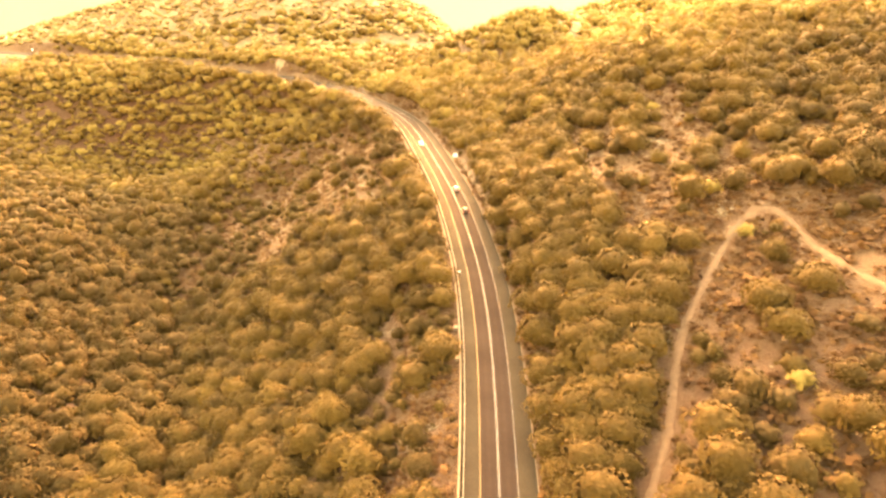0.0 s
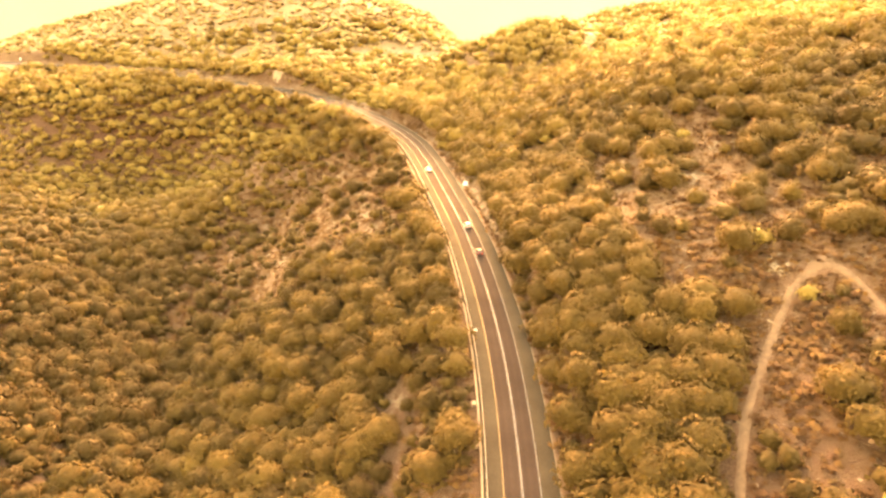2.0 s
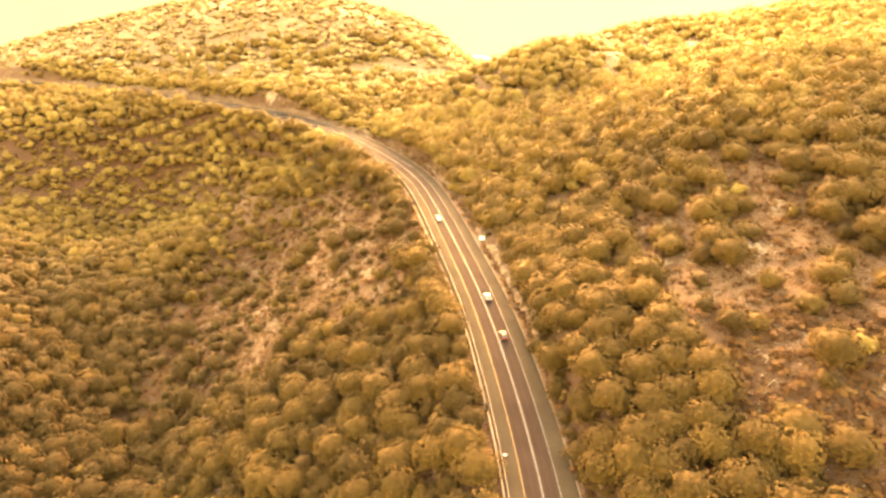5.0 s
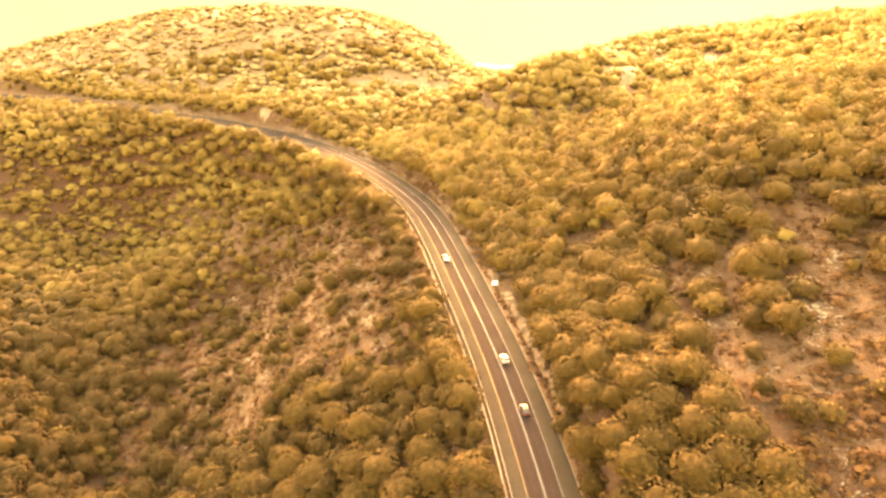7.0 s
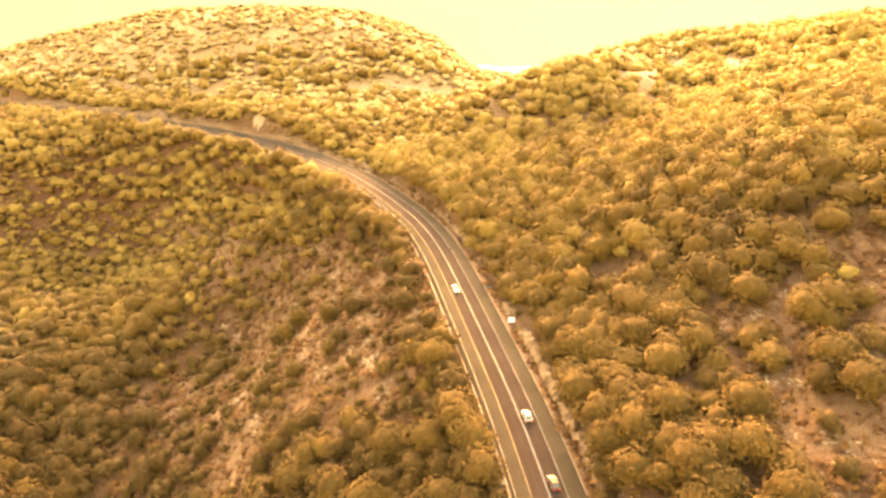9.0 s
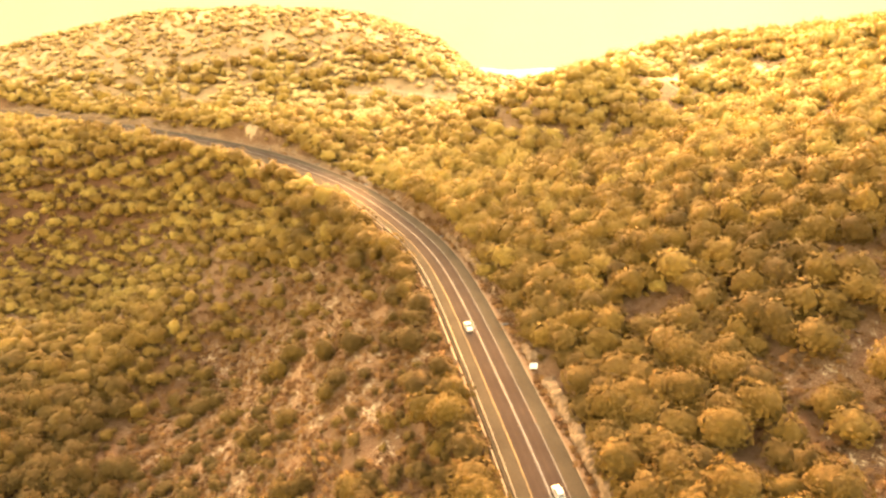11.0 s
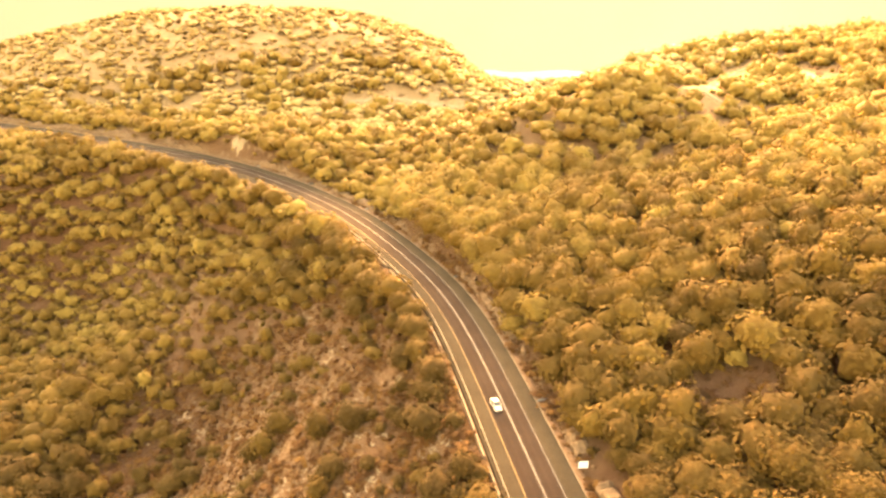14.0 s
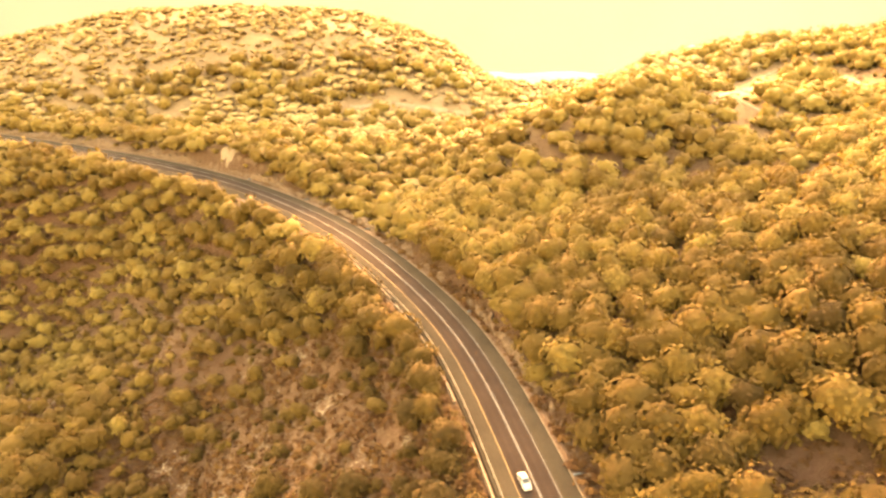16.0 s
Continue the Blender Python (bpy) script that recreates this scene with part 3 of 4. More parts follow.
def build_car(name, paint, place, heading, label, suv=True, roof=None):
    """A car that heads along +y."""
    car = new(name)
    L, W, H = (3.9, 1.74, 1.56) if suv else (4.1, 1.70, 1.44)
    belt = 0.98 if suv else 0.88
    bm = bmesh.new()

    def ring(y, w, z0, z1):
        w /= 2
        return [(-w, y, z0 + 0.08), (-w + 0.1, y, z0), (w - 0.1, y, z0), (w, y, z0 + 0.08), (w, y, z1 - 0.14), (w - 0.1, y, z1), (-w + 0.1, y, z1), (-w, y, z1 - 0.14)]
    loft(bm, [ring(-L / 2, W * 0.86, 0.36, belt - 0.10), ring(-L / 2 + 0.12, W * 0.96, 0.28, belt), ring(-L / 4, W, 0.24, belt + 0.02),
              ring(L / 6, W, 0.24, belt), ring(L / 2 - 0.55, W * 0.97, 0.26, belt - 0.12), ring(L / 2 - 0.1, W * 0.88, 0.30, belt - 0.26), ring(L / 2, W * 0.78, 0.36, belt - 0.36)])
    body = part("body", bm, paint, car)
    bm = bmesh.new()
    r0, r1 = -L / 2 + (0.16 if suv else 0.75), L / 6 + 0.25
    t0, t1 = -L / 2 + (0.78 if suv else 1.4), L / 6 - 0.55

    def cab(z, a, b, w):
        w /= 2
        return [(-w, a, z), (w, a, z), (w, b, z), (-w, b, z)]
    loft(bm, [cab(belt - 0.03, r0, r1, W * 0.93), cab(H - 0.07, t0, t1, W * 0.76), cab(H, t0 + 0.18, t1 - 0.18, W * 0.66)])
    part("cabin", bm, roof or paint, car)

    def pane(pname, quad):
        bm = bmesh.new()
        c = [Vector(q) for q in quad]
        nrm = (c[1] - c[0]).cross(c[3] - c[0]).normalized()
        lo = [bm.verts.new(q) for q in c]
        hi = [bm.verts.new(q + nrm * 0.014) for q in c]
        bm.faces.new(hi)
        for k in range(4):
            bm.faces.new((lo[k], lo[(k + 1) % 4], hi[(k + 1) % 4], hi[k]))
        part(pname, bm, M_GLASS, car, "dark tinted glass")

    def mixp(a, b, k):
        return tuple(p + (q - p) * k for p, q in zip(a, b))
    bl, br = (-W * 0.465, r0, belt - 0.03), (W * 0.465, r0, belt - 0.03)
    tl, tr = (-W * 0.38, t0, H - 0.07), (W * 0.38, t0, H - 0.07)
    fl, fr = (-W * 0.465, r1, belt - 0.03), (W * 0.465, r1, belt - 0.03)
    gl, gr = (-W * 0.38, t1, H - 0.07), (W * 0.38, t1, H - 0.07)

    def inset(a, b, c, d):
        bot = [mixp(a, b, 0.08), mixp(a, b, 0.92)]
        top = [mixp(d, c, 0.08), mixp(d, c, 0.92)]
        return [mixp(bot[0], top[0], 0.14), mixp(bot[1], top[1], 0.14), mixp(bot[1], top[1], 0.92), mixp(bot[0], top[0], 0.92)]
    pane("rear_window", inset(bl, br, tr, tl))
    pane("windscreen", inset(fr, fl, gl, gr))
    pane("side_window", inset(br, fr, gr, tr))
    pane("side_window", inset(fl, bl, tl, gl))
    for sx in (-1, 1):
        for y in (-L / 2 + 0.82, L / 2 - 0.86):
            bm = bmesh.new()
            bmesh.ops.create_cone(bm, cap_ends=True, segments=18, radius1=0.33, radius2=0.33, depth=0.22, matrix=pose(0, 0, 0, 0, 90, 0))
            bmesh.ops.bevel(bm, geom=[e for e in bm.edges if abs(e.verts[0].co.x - e.verts[1].co.x) < 0.01], offset=0.03, segments=2, affect="EDGES")
            tyre = part("wheel", bm, M_TYRE, car)
            tyre.location = (sx * (W / 2 - 0.10), y, 0.33)
            bm = bmesh.new()
            bmesh.ops.create_cone(bm, cap_ends=True, segments=14, radius1=0.21, radius2=0.19, depth=0.03, matrix=pose(sx * 0.12, 0, 0, 0, 90, 0))
            part("rim", bm, M_RIM, tyre, "alloy rim")
        bm = bmesh.new()
        box_bm(bm, sx * W * 0.36 - 0.10, sx * W * 0.36 + 0.10, -L / 2 - 0.015, -L / 2 + 0.1, belt - 0.38, belt - 0.16)
        part("tail_light", bm, M_LAMP_RED, car, "red tail light")
        bm = bmesh.new()
        box_bm(bm, sx * W * 0.30 - 0.12, sx * W * 0.30 + 0.12, L / 2 - 0.1, L / 2 + 0.012, belt - 0.47, belt - 0.34 - 0.03)
        part("headlight", bm, M_LAMP_CLEAR, car, "clear headlight")
        bm = bmesh.new()
        box_bm(bm, min(sx * W / 2, sx * (W / 2 + 0.16)), max(sx * W / 2, sx * (W / 2 + 0.16)), r1 - 0.32, r1 - 0.2, belt - 0.05, belt + 0.10)
        part("door_mirror", bm, paint, car)
    bm = bmesh.new()
    box_bm(bm, -W * 0.42, W * 0.42, -L / 2 - 0.05, -L / 2 + 0.1, 0.36, 0.55)
    part("bumper", bm, M_TYRE, car, "dark rear bumper")
    bm = bmesh.new()
    box_bm(bm, -0.26, 0.26, -L / 2 - 0.06, -L / 2 - 0.051, 0.60, 0.71)
    part("plate", bm, M_YELLOW, car, "plain yellow bar")
    car.matrix_basis = pose(*place, 0, 0, heading)
    return tagged(car, label, "car")


def build_roadside():
    build_guard_rail(30, 374, -6.85)
    build_walls()
    build_left_verge()
    p, a, s = along(259.2, 9.5)
    build_signboard((p[0], p[1], p[2] - 0.45), a - 8, 1.9, 1.7, 0.5)
    p, a, s = along(545, 10.5)
    build_signboard((p[0], p[1], p[2] - 0.3), -30, 2.4, 2.0, 1.6, False)
    for x, y in ((0.4, 280.5), (-16.1, 337.7), (-49.7, 392.3), (-75.2, 421.2), (-102.9, 445.5)):
        i = int(np.argmin((ROAD_LINE[:, 0] - x) ** 2 + (ROAD_LINE[:, 1] - y) ** 2))
        p = ROAD_LINE[i].copy()
        p[:2] += ROAD_SIDE[i] * 8.9
        build_marker((p[0], p[1], p[2] - 0.15), math.degrees(math.atan2(ROAD_SIDE[i][1], ROAD_SIDE[i][0])))
    # the small white marker on the outer shoulder
    p, a, s = along(163, -6.1)
    base = new("marker_post")
    bm = bmesh.new()
    box_bm(bm, -0.05, 0.05, -0.03, 0.03, -0.05, 0.9)
    part("post", bm, M_STEEL, base)
    bm = bmesh.new()
    box_bm(bm, -0.4, 0.4, -0.06, -0.031, 0.35, 0.95)
    part("board", bm, M_SIGN, base, "small white board")
    base.matrix_basis = pose(*p, 0, 0, a)
    tagged(base, "small white marker board on the outer shoulder", "marker")
    p, a, s = along(221.8, 1.45)
    build_car("car", M_CAR_WHITE, (p[0], p[1], p[2] + 0.10), a, "white hatchback driving uphill in the lane by the kerb")
    p, a, s = along(203.3, 1.5)
    build_car("car", M_CAR_RED, (p[0], p[1], p[2] + 0.10), a, "dark red car with a pale beige roof behind the white one", True, M_CAR_SILVER)
    p, a, s = along(278.1, -1.85)
    build_car("car", M_CAR_WHITE, (p[0], p[1], p[2] + 0.10), a + 180, "white saloon car coming downhill in the outer lane", False)


# ---- stone ----
def rock(rng, level=2, cuts=15):
    """An angular boulder about 1 in radius."""
    v, f = ICO[level]
    v = v * rng.uniform(0.97, 1.03, (len(v), 1))
    for _ in range(cuts):
        n = rng.normal(0, 1, 3)
        n /= np.linalg.norm(n)
        over = np.maximum(v @ n - rng.uniform(0.45, 0.8), 0)
        v = v - over[:, None] * n
    return v, f


def merge(pieces):
    V, F, b = [], [], 0
    for v, f in pieces:
        V.append(v)
        F.append(f + b)
        b += len(v)
    return np.vstack(V), np.vstack(F)


def build_outcrops():
    rng = np.random.RandomState(21)
    ROCKS = []
    for _ in range(10):
        v, f = rock(rng)
        me = bpy.data.meshes.new("rock")
        me.from_pydata(v.tolist(), [], f.tolist())
        me.materials.append(M_ROCK)
        ROCKS.append(me)
    s, end = along(172)[2], along(540)[2]
    while s < end:
        i = int(np.argmin(np.abs(ROAD_LEN - s)))
        far = ROAD_LINE[i][1] > 405
        here = value_noise(np.array([s]), np.array([0.0]), 26, 3)[0]
        if here > (-0.3 if far else -0.12):
            c, side = ROAD_LINE[i], ROAD_SIDE[i]
            fwd = np.array([-side[1], side[0]])
            mid = np.array([c[0] + side[0] * 10.8, c[1] + side[1] * 10.8])
            base = new("rock_outcrop")
            base.location = (mid[0], mid[1], height(mid[:1], mid[1:])[0] - 0.5)
            for _ in range(rng.randint(6, 12)):
                o, a = 9.7 + rng.gamma(2.0, 0.45), rng.uniform(-3.6, 3.6)
                xy = c[:2] + side * o + fwd * a
                size = 0.25 + rng.gamma(2.0, 0.18)
                g = height(xy[:1], xy[1:])[0]
                ob = new("rock", ROCKS[rng.randint(len(ROCKS))])
                ob.parent = base
                ob.matrix_local = pose(xy[0] - mid[0], xy[1] - mid[1], g - 0.05 * size - base.location[2], rng.uniform(-15, 15), rng.uniform(-15, 15), math.degrees(math.atan2(side[1], side[0])) + rng.uniform(-25, 25))
                ob.scale = (size * rng.uniform(0.4, 0.7), size * rng.uniform(0.8, 1.6), size * rng.uniform(0.9, 1.9))
            tagged(base, "pale broken limestone blocks at the foot of the cutting", "rock", "rock heaps along the cutting")
        s += rng.uniform(3.0, 6.0) if 215 < ROAD_LINE[i][1] < 330 else rng.uniform(4.5, 9.5)


def build_rock_faces():
    """The cut bank on the uphill side: jagged limestone, broken by gaps of earth and bushes."""
    rng = np.random.RandomState(77)
    start, stop = along(170)[2], along(545)[2]
    s = np.arange(start, stop, 0.8)
    cut = value_noise(s, 0 * s + 60.0, 30, 2) + 0.35 * value_noise(s, 0 * s + 9.0, 7, 4)
    cx, cy, cz = (np.interp(s, ROAD_LEN, ROAD_LINE[:, k]) for k in range(3))
    sx, sy = (np.interp(s, ROAD_LEN, ROAD_SIDE[:, k]) for k in range(2))
    open_cut = (cut > -0.32) & (np.abs(s - along(259.2)[2]) > 3.5)          # the bank is cut back behind the signboard
    tall = 1.0 + 1.9 * smooth(-0.35, 0.5, cut) * (1 + 0.5 * smooth(395, 440, cy) * (1 - smooth(480, 515, cy)))
    # offset from the centre line and share of the height, from the foot to the crest and down behind it
    profile = ((9.5, -0.15), (9.75, 0.25), (9.95, 0.5), (10.3, 0.78), (10.9, 1.0), (12.2, 1.02))
    edges = np.flatnonzero(np.diff(np.concatenate([[0], open_cut.astype(int), [0]])))
    for a, b in zip(edges[::2], edges[1::2]):
        n = b - a
        if n < 4:
            continue
        ends = np.minimum(np.arange(n), np.arange(n)[::-1])
        rise = tall[a:b] * np.minimum(1, 0.25 + 0.3 * ends) * rng.uniform(0.75, 1.2, n)
        cols = []
        for k, (o, share) in enumerate(profile):
            step = np.repeat(rng.uniform(-0.35, 0.35, n // 3 + 1), 3)[:n]          # blocks that stand out or back
            off = o + (step + rng.uniform(-0.16, 0.16, n) + 0.5 * value_noise(s[a:b], 0 * s[a:b], 6, 1) if k else 0)
            x, y = cx[a:b] + sx[a:b] * off, cy[a:b] + sy[a:b] * off
            z = cz[a:b] - 0.3 + rise * share * (rng.uniform(0.85, 1.12, n) if k else 1)
            cols.append(np.stack([x, y, z], 1))
        x, y = cx[a:b] + sx[a:b] * 13.6, cy[a:b] + sy[a:b] * 13.6
        cols.append(np.stack([x, y, height(x, y) - 0.4], 1))
        m = len(cols)
        v = np.stack(cols, 1).reshape(-1, 3)
        i = np.arange(n - 1)[:, None] * m + np.arange(m - 1)
        quads = np.stack([i, i + 1, i + m + 1, i + m], -1).reshape(-1, 4)
        tris = np.concatenate([quads[:, [0, 1, 2]], quads[:, [0, 2, 3]]])[:, ::-1]
        ob = mesh_object("limestone_bank", v, tris, M_ROCK)
        tagged(ob, "jagged tan limestone face cut along the road", "rock", "rock faces along the cutting")


# bare limestone breaking through the heath, as x, y
LEDGES_WEST = [(-151, 354), (-103, 327), (-95, 320), (-84, 312), (-72, 320), (-64, 342), (-84, 349), (-54, 320), (-54, 305), (-43, 297), (-37, 278),
               (-36, 269), (-23, 270), (-52, 279), (-60, 276), (-50, 263), (-42, 264), (-38, 261), (-33, 257), (-33, 296), (-105, 282), (-73, 287),
               (-79, 274), (-70, 256), (-30, 246), (-18, 227), (-5, 105), (-14, 150)]
LEDGES_EAST = [(48, 201), (38, 209), (73, 238), (68, 238), (73, 220), (75, 211), (69, 201), (73, 203), (89, 228), (54, 193), (50, 195), (39, 190),
               (49, 187), (62, 190), (54, 213), (60, 172), (66, 172), (53, 171), (58, 166), (54, 164), (74, 174), (59, 139), (68, 145), (73, 267),
               (76, 262), (61, 235), (64, 246), (34, 242), (54, 232), (122, 190), (125, 213)]


def build_stones():
    """Pale stones on the open ground: ragged chains of ledges, rubble heaps, and scattered flat stones."""
    rng = np.random.RandomState(31)
    kinds = [rock(rng, 1, 5) for _ in range(8)]
    X, Y, R, L, A = [], [], [], [], []

    def lay(x, y, r, stretch, turn):
        n = len(x)
        X.append(x); Y.append(y); R.append(np.broadcast_to(r, n)); L.append(np.broadcast_to(stretch, n)); A.append(np.broadcast_to(turn, n))

    for spots, chains, bulk in ((LEDGES_WEST, 11, 0.046), (LEDGES_EAST, 8, 0.035)):
        for cx, cy in spots:
            big = rng.uniform(0.7, 1.25)
            for _ in range(rng.randint(chains - 3, chains + 4)):
                n = rng.randint(3, 10)
                a = rng.uniform(0, 6.28) + np.cumsum(rng.normal(0, 0.6, n))
                step = rng.uniform(0.4, 0.8, n)
                x, y = cx + rng.normal(0, 2.2 * big) + np.cumsum(step * np.cos(a)), cy + rng.normal(0, 2.2 * big) + np.cumsum(step * np.sin(a))
                lay(x, y, rng.gamma(5, bulk, n) * big, rng.uniform(1.4, 2.8, n), a)
    for cx, cy, r in CLEARINGS:
        n = int(0.5 * r * r)
        lay(rng.normal(cx, 0.5 * r, n), rng.normal(cy, 0.5 * r, n), np.clip(rng.gamma(2.0, 0.075, n), 0.06, 0.5), rng.uniform(1, 1.8, n), rng.uniform(0, 6.28, n))
    for x0, x1, y0, y1, n in ((-118, -10, 215, 345, 1000), (38, 110, 90, 250, 1500), (-130, 130, 70, 420, 1200)):
        lay(rng.uniform(x0, x1, n), rng.uniform(y0, y1, n), np.clip(rng.gamma(2.0, 0.075, n), 0.06, 0.5), rng.uniform(1, 1.8, n), rng.uniform(0, 6.28, n))
    # heaps: the pale rubble by the track, the ledges on the ridge
    for cx, cy, r, n in ((76, 158, 2.8, 130), (48, 117, 2.4, 60), (50, 401, 4, 60), (86, 569, 9, 160), (69, 553, 6, 90), (78, 354, 5, 60), (17, 374, 4, 30), (-112, 464, 5, 60), (-110, 490, 5, 50), (72, 264, 3, 50), (88, 227, 4, 70), (74, 211, 4, 80)):
        lay(rng.normal(cx, r * 0.6, n), rng.normal(cy, r * 0.6, n), np.clip(rng.gamma(2.2, 0.15, n), 0.1, 0.9), rng.uniform(1, 1.8, n), rng.uniform(0, 6.28, n))
    x, y, r, stretch, turn = (np.concatenate(k) for k in (X, Y, R, L, A))
    d = to_road(x, y)[0]
    ok = (np.abs(d) > 10.5) & (track_distance(x, y) > 1.2) & (d < 200)
    x, y, r, stretch, turn = x[ok], y[ok], r[ok], stretch[ok], turn[ok]
    z = height(x, y)
    pieces = []
    for k in range(len(x)):
        v, f = kinds[k % 8]
        q = v * np.array([stretch[k], rng.uniform(0.6, 1), rng.uniform(0.35, 0.7)]) * r[k]
        t = turn[k]
        q = np.stack([q[:, 0] * math.cos(t) - q[:, 1] * math.sin(t), q[:, 0] * math.sin(t) + q[:, 1] * math.cos(t), q[:, 2]], 1)
        pieces.append((q + np.array([x[k], y[k], z[k] + 0.12 * r[k]]), f))
    v, f = merge(pieces)
    tagged(mesh_object("loose_stones", v, f, M_STONE), "ragged pale limestone ledges and rubble on the open slopes", "stones", kind="stuff")


# ---- plants ----
def ico(level):
    bm = bmesh.new()
    bmesh.ops.create_icosphere(bm, subdivisions=level, radius=1)
    v = np.array([p.co[:] for p in bm.verts])
    f = np.array([[k.index for k in q.verts] for q in bm.faces])
    bm.free()
    return v, f


ICO = {k: ico(k) for k in (1, 2, 3, 4)}


def crown(rng, level, clumps, leaf, squash=0.82, lobes=7, inner=0.82):
    """A bushy crown about 1 in radius, its base at z = 0: a dome of rounded lobes, and leaf sprays standing off it."""
    k = np.arange(lobes) + 0.5
    up = 1 - 1.15 * k / lobes + rng.normal(0, 0.08, lobes)
    up = np.clip(up, -0.3, 1)
    a = 2.39996 * k + rng.uniform(0, 6.28) + rng.normal(0, 0.25, lobes)
    q = rng.uniform(0.40, 0.68, lobes)
    c = np.stack([q * np.sqrt(1 - up * up) * np.cos(a), q * np.sqrt(1 - up * up) * np.sin(a), q * up * 0.9], 1)
    r = rng.uniform(0.22, 0.40, lobes)

    def reach(u):
        b = u @ c.T
        disc = b * b - (c * c).sum(1) + r * r
        t = np.where(disc > 0, b + np.sqrt(np.maximum(disc, 0)), 0.3)
        return np.maximum(t.max(1), 0.46)

    u, f = ICO[level] if level else (np.zeros((0, 3)), np.zeros((0, 3), int))          # level 0: leaf sprays alone
    core = u * (inner * reach(u) * rng.uniform(0.9, 1.08, len(u)))[:, None]
    w = rng.normal(0, 1, (clumps, 3))
    w[:, 2] = np.abs(w[:, 2]) * 1.1 - 0.25
    w /= np.linalg.norm(w, axis=1)[:, None]
    p = w * (reach(w) * rng.uniform(0.90, 1.03, clumps))[:, None]
    nrm = 0.9 * w + np.array([0, 0, 0.25]) + rng.normal(0, 0.32, (clumps, 3))
    nrm /= np.linalg.norm(nrm, axis=1)[:, None]
    t = np.cross(nrm, rng.normal(0, 1, (clumps, 3)))
    t /= np.linalg.norm(t, axis=1)[:, None]
    b = np.cross(nrm, t)
    s = leaf * rng.uniform(0.6, 1.3, (clumps, 1))
    quad = np.stack([p - t * s, p - b * s * 0.8 - nrm * s * 0.2, p + t * s * 0.9, p + b * s * 0.8 - nrm * s * 0.25], 1)
    verts = np.vstack([core, quad.reshape(-1, 3)])
    verts[:, 2] = (verts[:, 2] + 0.4) * squash
    i = len(core) + 4 * np.arange(clumps)[:, None]
    tris = np.vstack([f, np.hstack([i, i + 1, i + 2]), np.hstack([i, i + 2, i + 3])])
    hue = np.concatenate([np.full(len(core), -0.04), np.repeat(rng.uniform(-0.05, 0.07, clumps), 4)])
    return verts, tris, hue


def scatter(rng, n, x0, x1, y0, y1):
    """n places, spread by the density of the scrub, with their distance from the road."""
    x, y = rng.uniform(x0, x1, n), rng.uniform(y0, y1, n)
    d, zr, s = to_road(x, y)
    return x, y, d, zr, s


def track_distance(x, y, way=None):
    line = spline([(a, b, 0) for a, b in way or TRACK], 6)
    return np.sqrt(((x[:, None] - line[:, 0]) ** 2 + (y[:, None] - line[:, 1]) ** 2).min(1))


# openings in the scrub: x, y, radius
CLEARINGS = [(86, 104, 12), (72, 138, 15), (102, 140, 14), (60, 170, 10), (80, 214, 13), (120, 195, 11), (-5, 96, 13), (-7, 114, 12), (-11, 132, 9), (-14, 150, 9),
             (-80, 322, 12), (-80, 300, 10), (-72, 240, 9), (-48, 305, 10), (-150, 352, 9), (-100, 328, 8), (-62, 282, 8), (48, 200, 8),
             (88, 235, 14), (110, 440, 18), (134, 425, 14), (75, 420, 12), (50, 400, 7), (80, 356, 10), (86, 565, 18),
             (-112, 470, 12), (-113, 500, 8), (-46, 521, 12), (-22, 519, 12), (-156, 564, 10)]


def openness(x, y):
    o = 0 * x
    for cx, cy, r in CLEARINGS:
        o = np.maximum(o, 1 - smooth(0.45 * r, 1.15 * r, np.hypot(x - cx, y - cy) + 0.35 * r * value_noise(x, y, 9, 2)))
    for cx, cy in LEDGES_WEST + LEDGES_EAST:
        o = np.maximum(o, 1 - smooth(2.5, 7.0, np.hypot(x - cx, y - cy)))
    return o


def ledge_distance(x, y):
    d = 1e9 + 0 * x
    for cx, cy in LEDGES_WEST + LEDGES_EAST:
        d = np.minimum(d, np.hypot(x - cx, y - cy))
    return d


def joined(name, verts_list, x, y, z, size, turn, tint, kind_of, label, category, mat=M_LEAF):
    """Many crowns in one mesh."""
    V, F, T, base = [], [], [], 0
    for k, (v, f, hue) in enumerate(verts_list):
        sel = np.where(kind_of == k)[0]
        if not len(sel):
            continue
        v = np.tile(v, (len(sel), 1, 1)) * np.random.RandomState(k + 70).uniform(0.82, 1.2, (len(sel), 1, 3))
        c, s = np.cos(turn[sel])[:, None], np.sin(turn[sel])[:, None]
        q = np.empty((len(sel), v.shape[1], 3))
        q[:, :, 0] = (v[:, :, 0] * c - v[:, :, 1] * s) * size[sel, None] + x[sel, None]
        q[:, :, 1] = (v[:, :, 0] * s + v[:, :, 1] * c) * size[sel, None] + y[sel, None]
        q[:, :, 2] = v[:, :, 2] * size[sel, None] + z[sel, None] - 0.15
        V.append(q.reshape(-1, 3))
        F.append((f[None] + (base + v.shape[1] * np.arange(len(sel)))[:, None, None]).reshape(-1, 3))
        T.append(np.clip(tint[sel, None] + hue[None], 0, 1).ravel())
        base += len(sel) * v.shape[1]
    ob = mesh_object(name, np.vstack(V), np.vstack(F), mat, True, None, {"tint": np.concatenate(T)})
    return tagged(ob, label, category, kind="stuff")


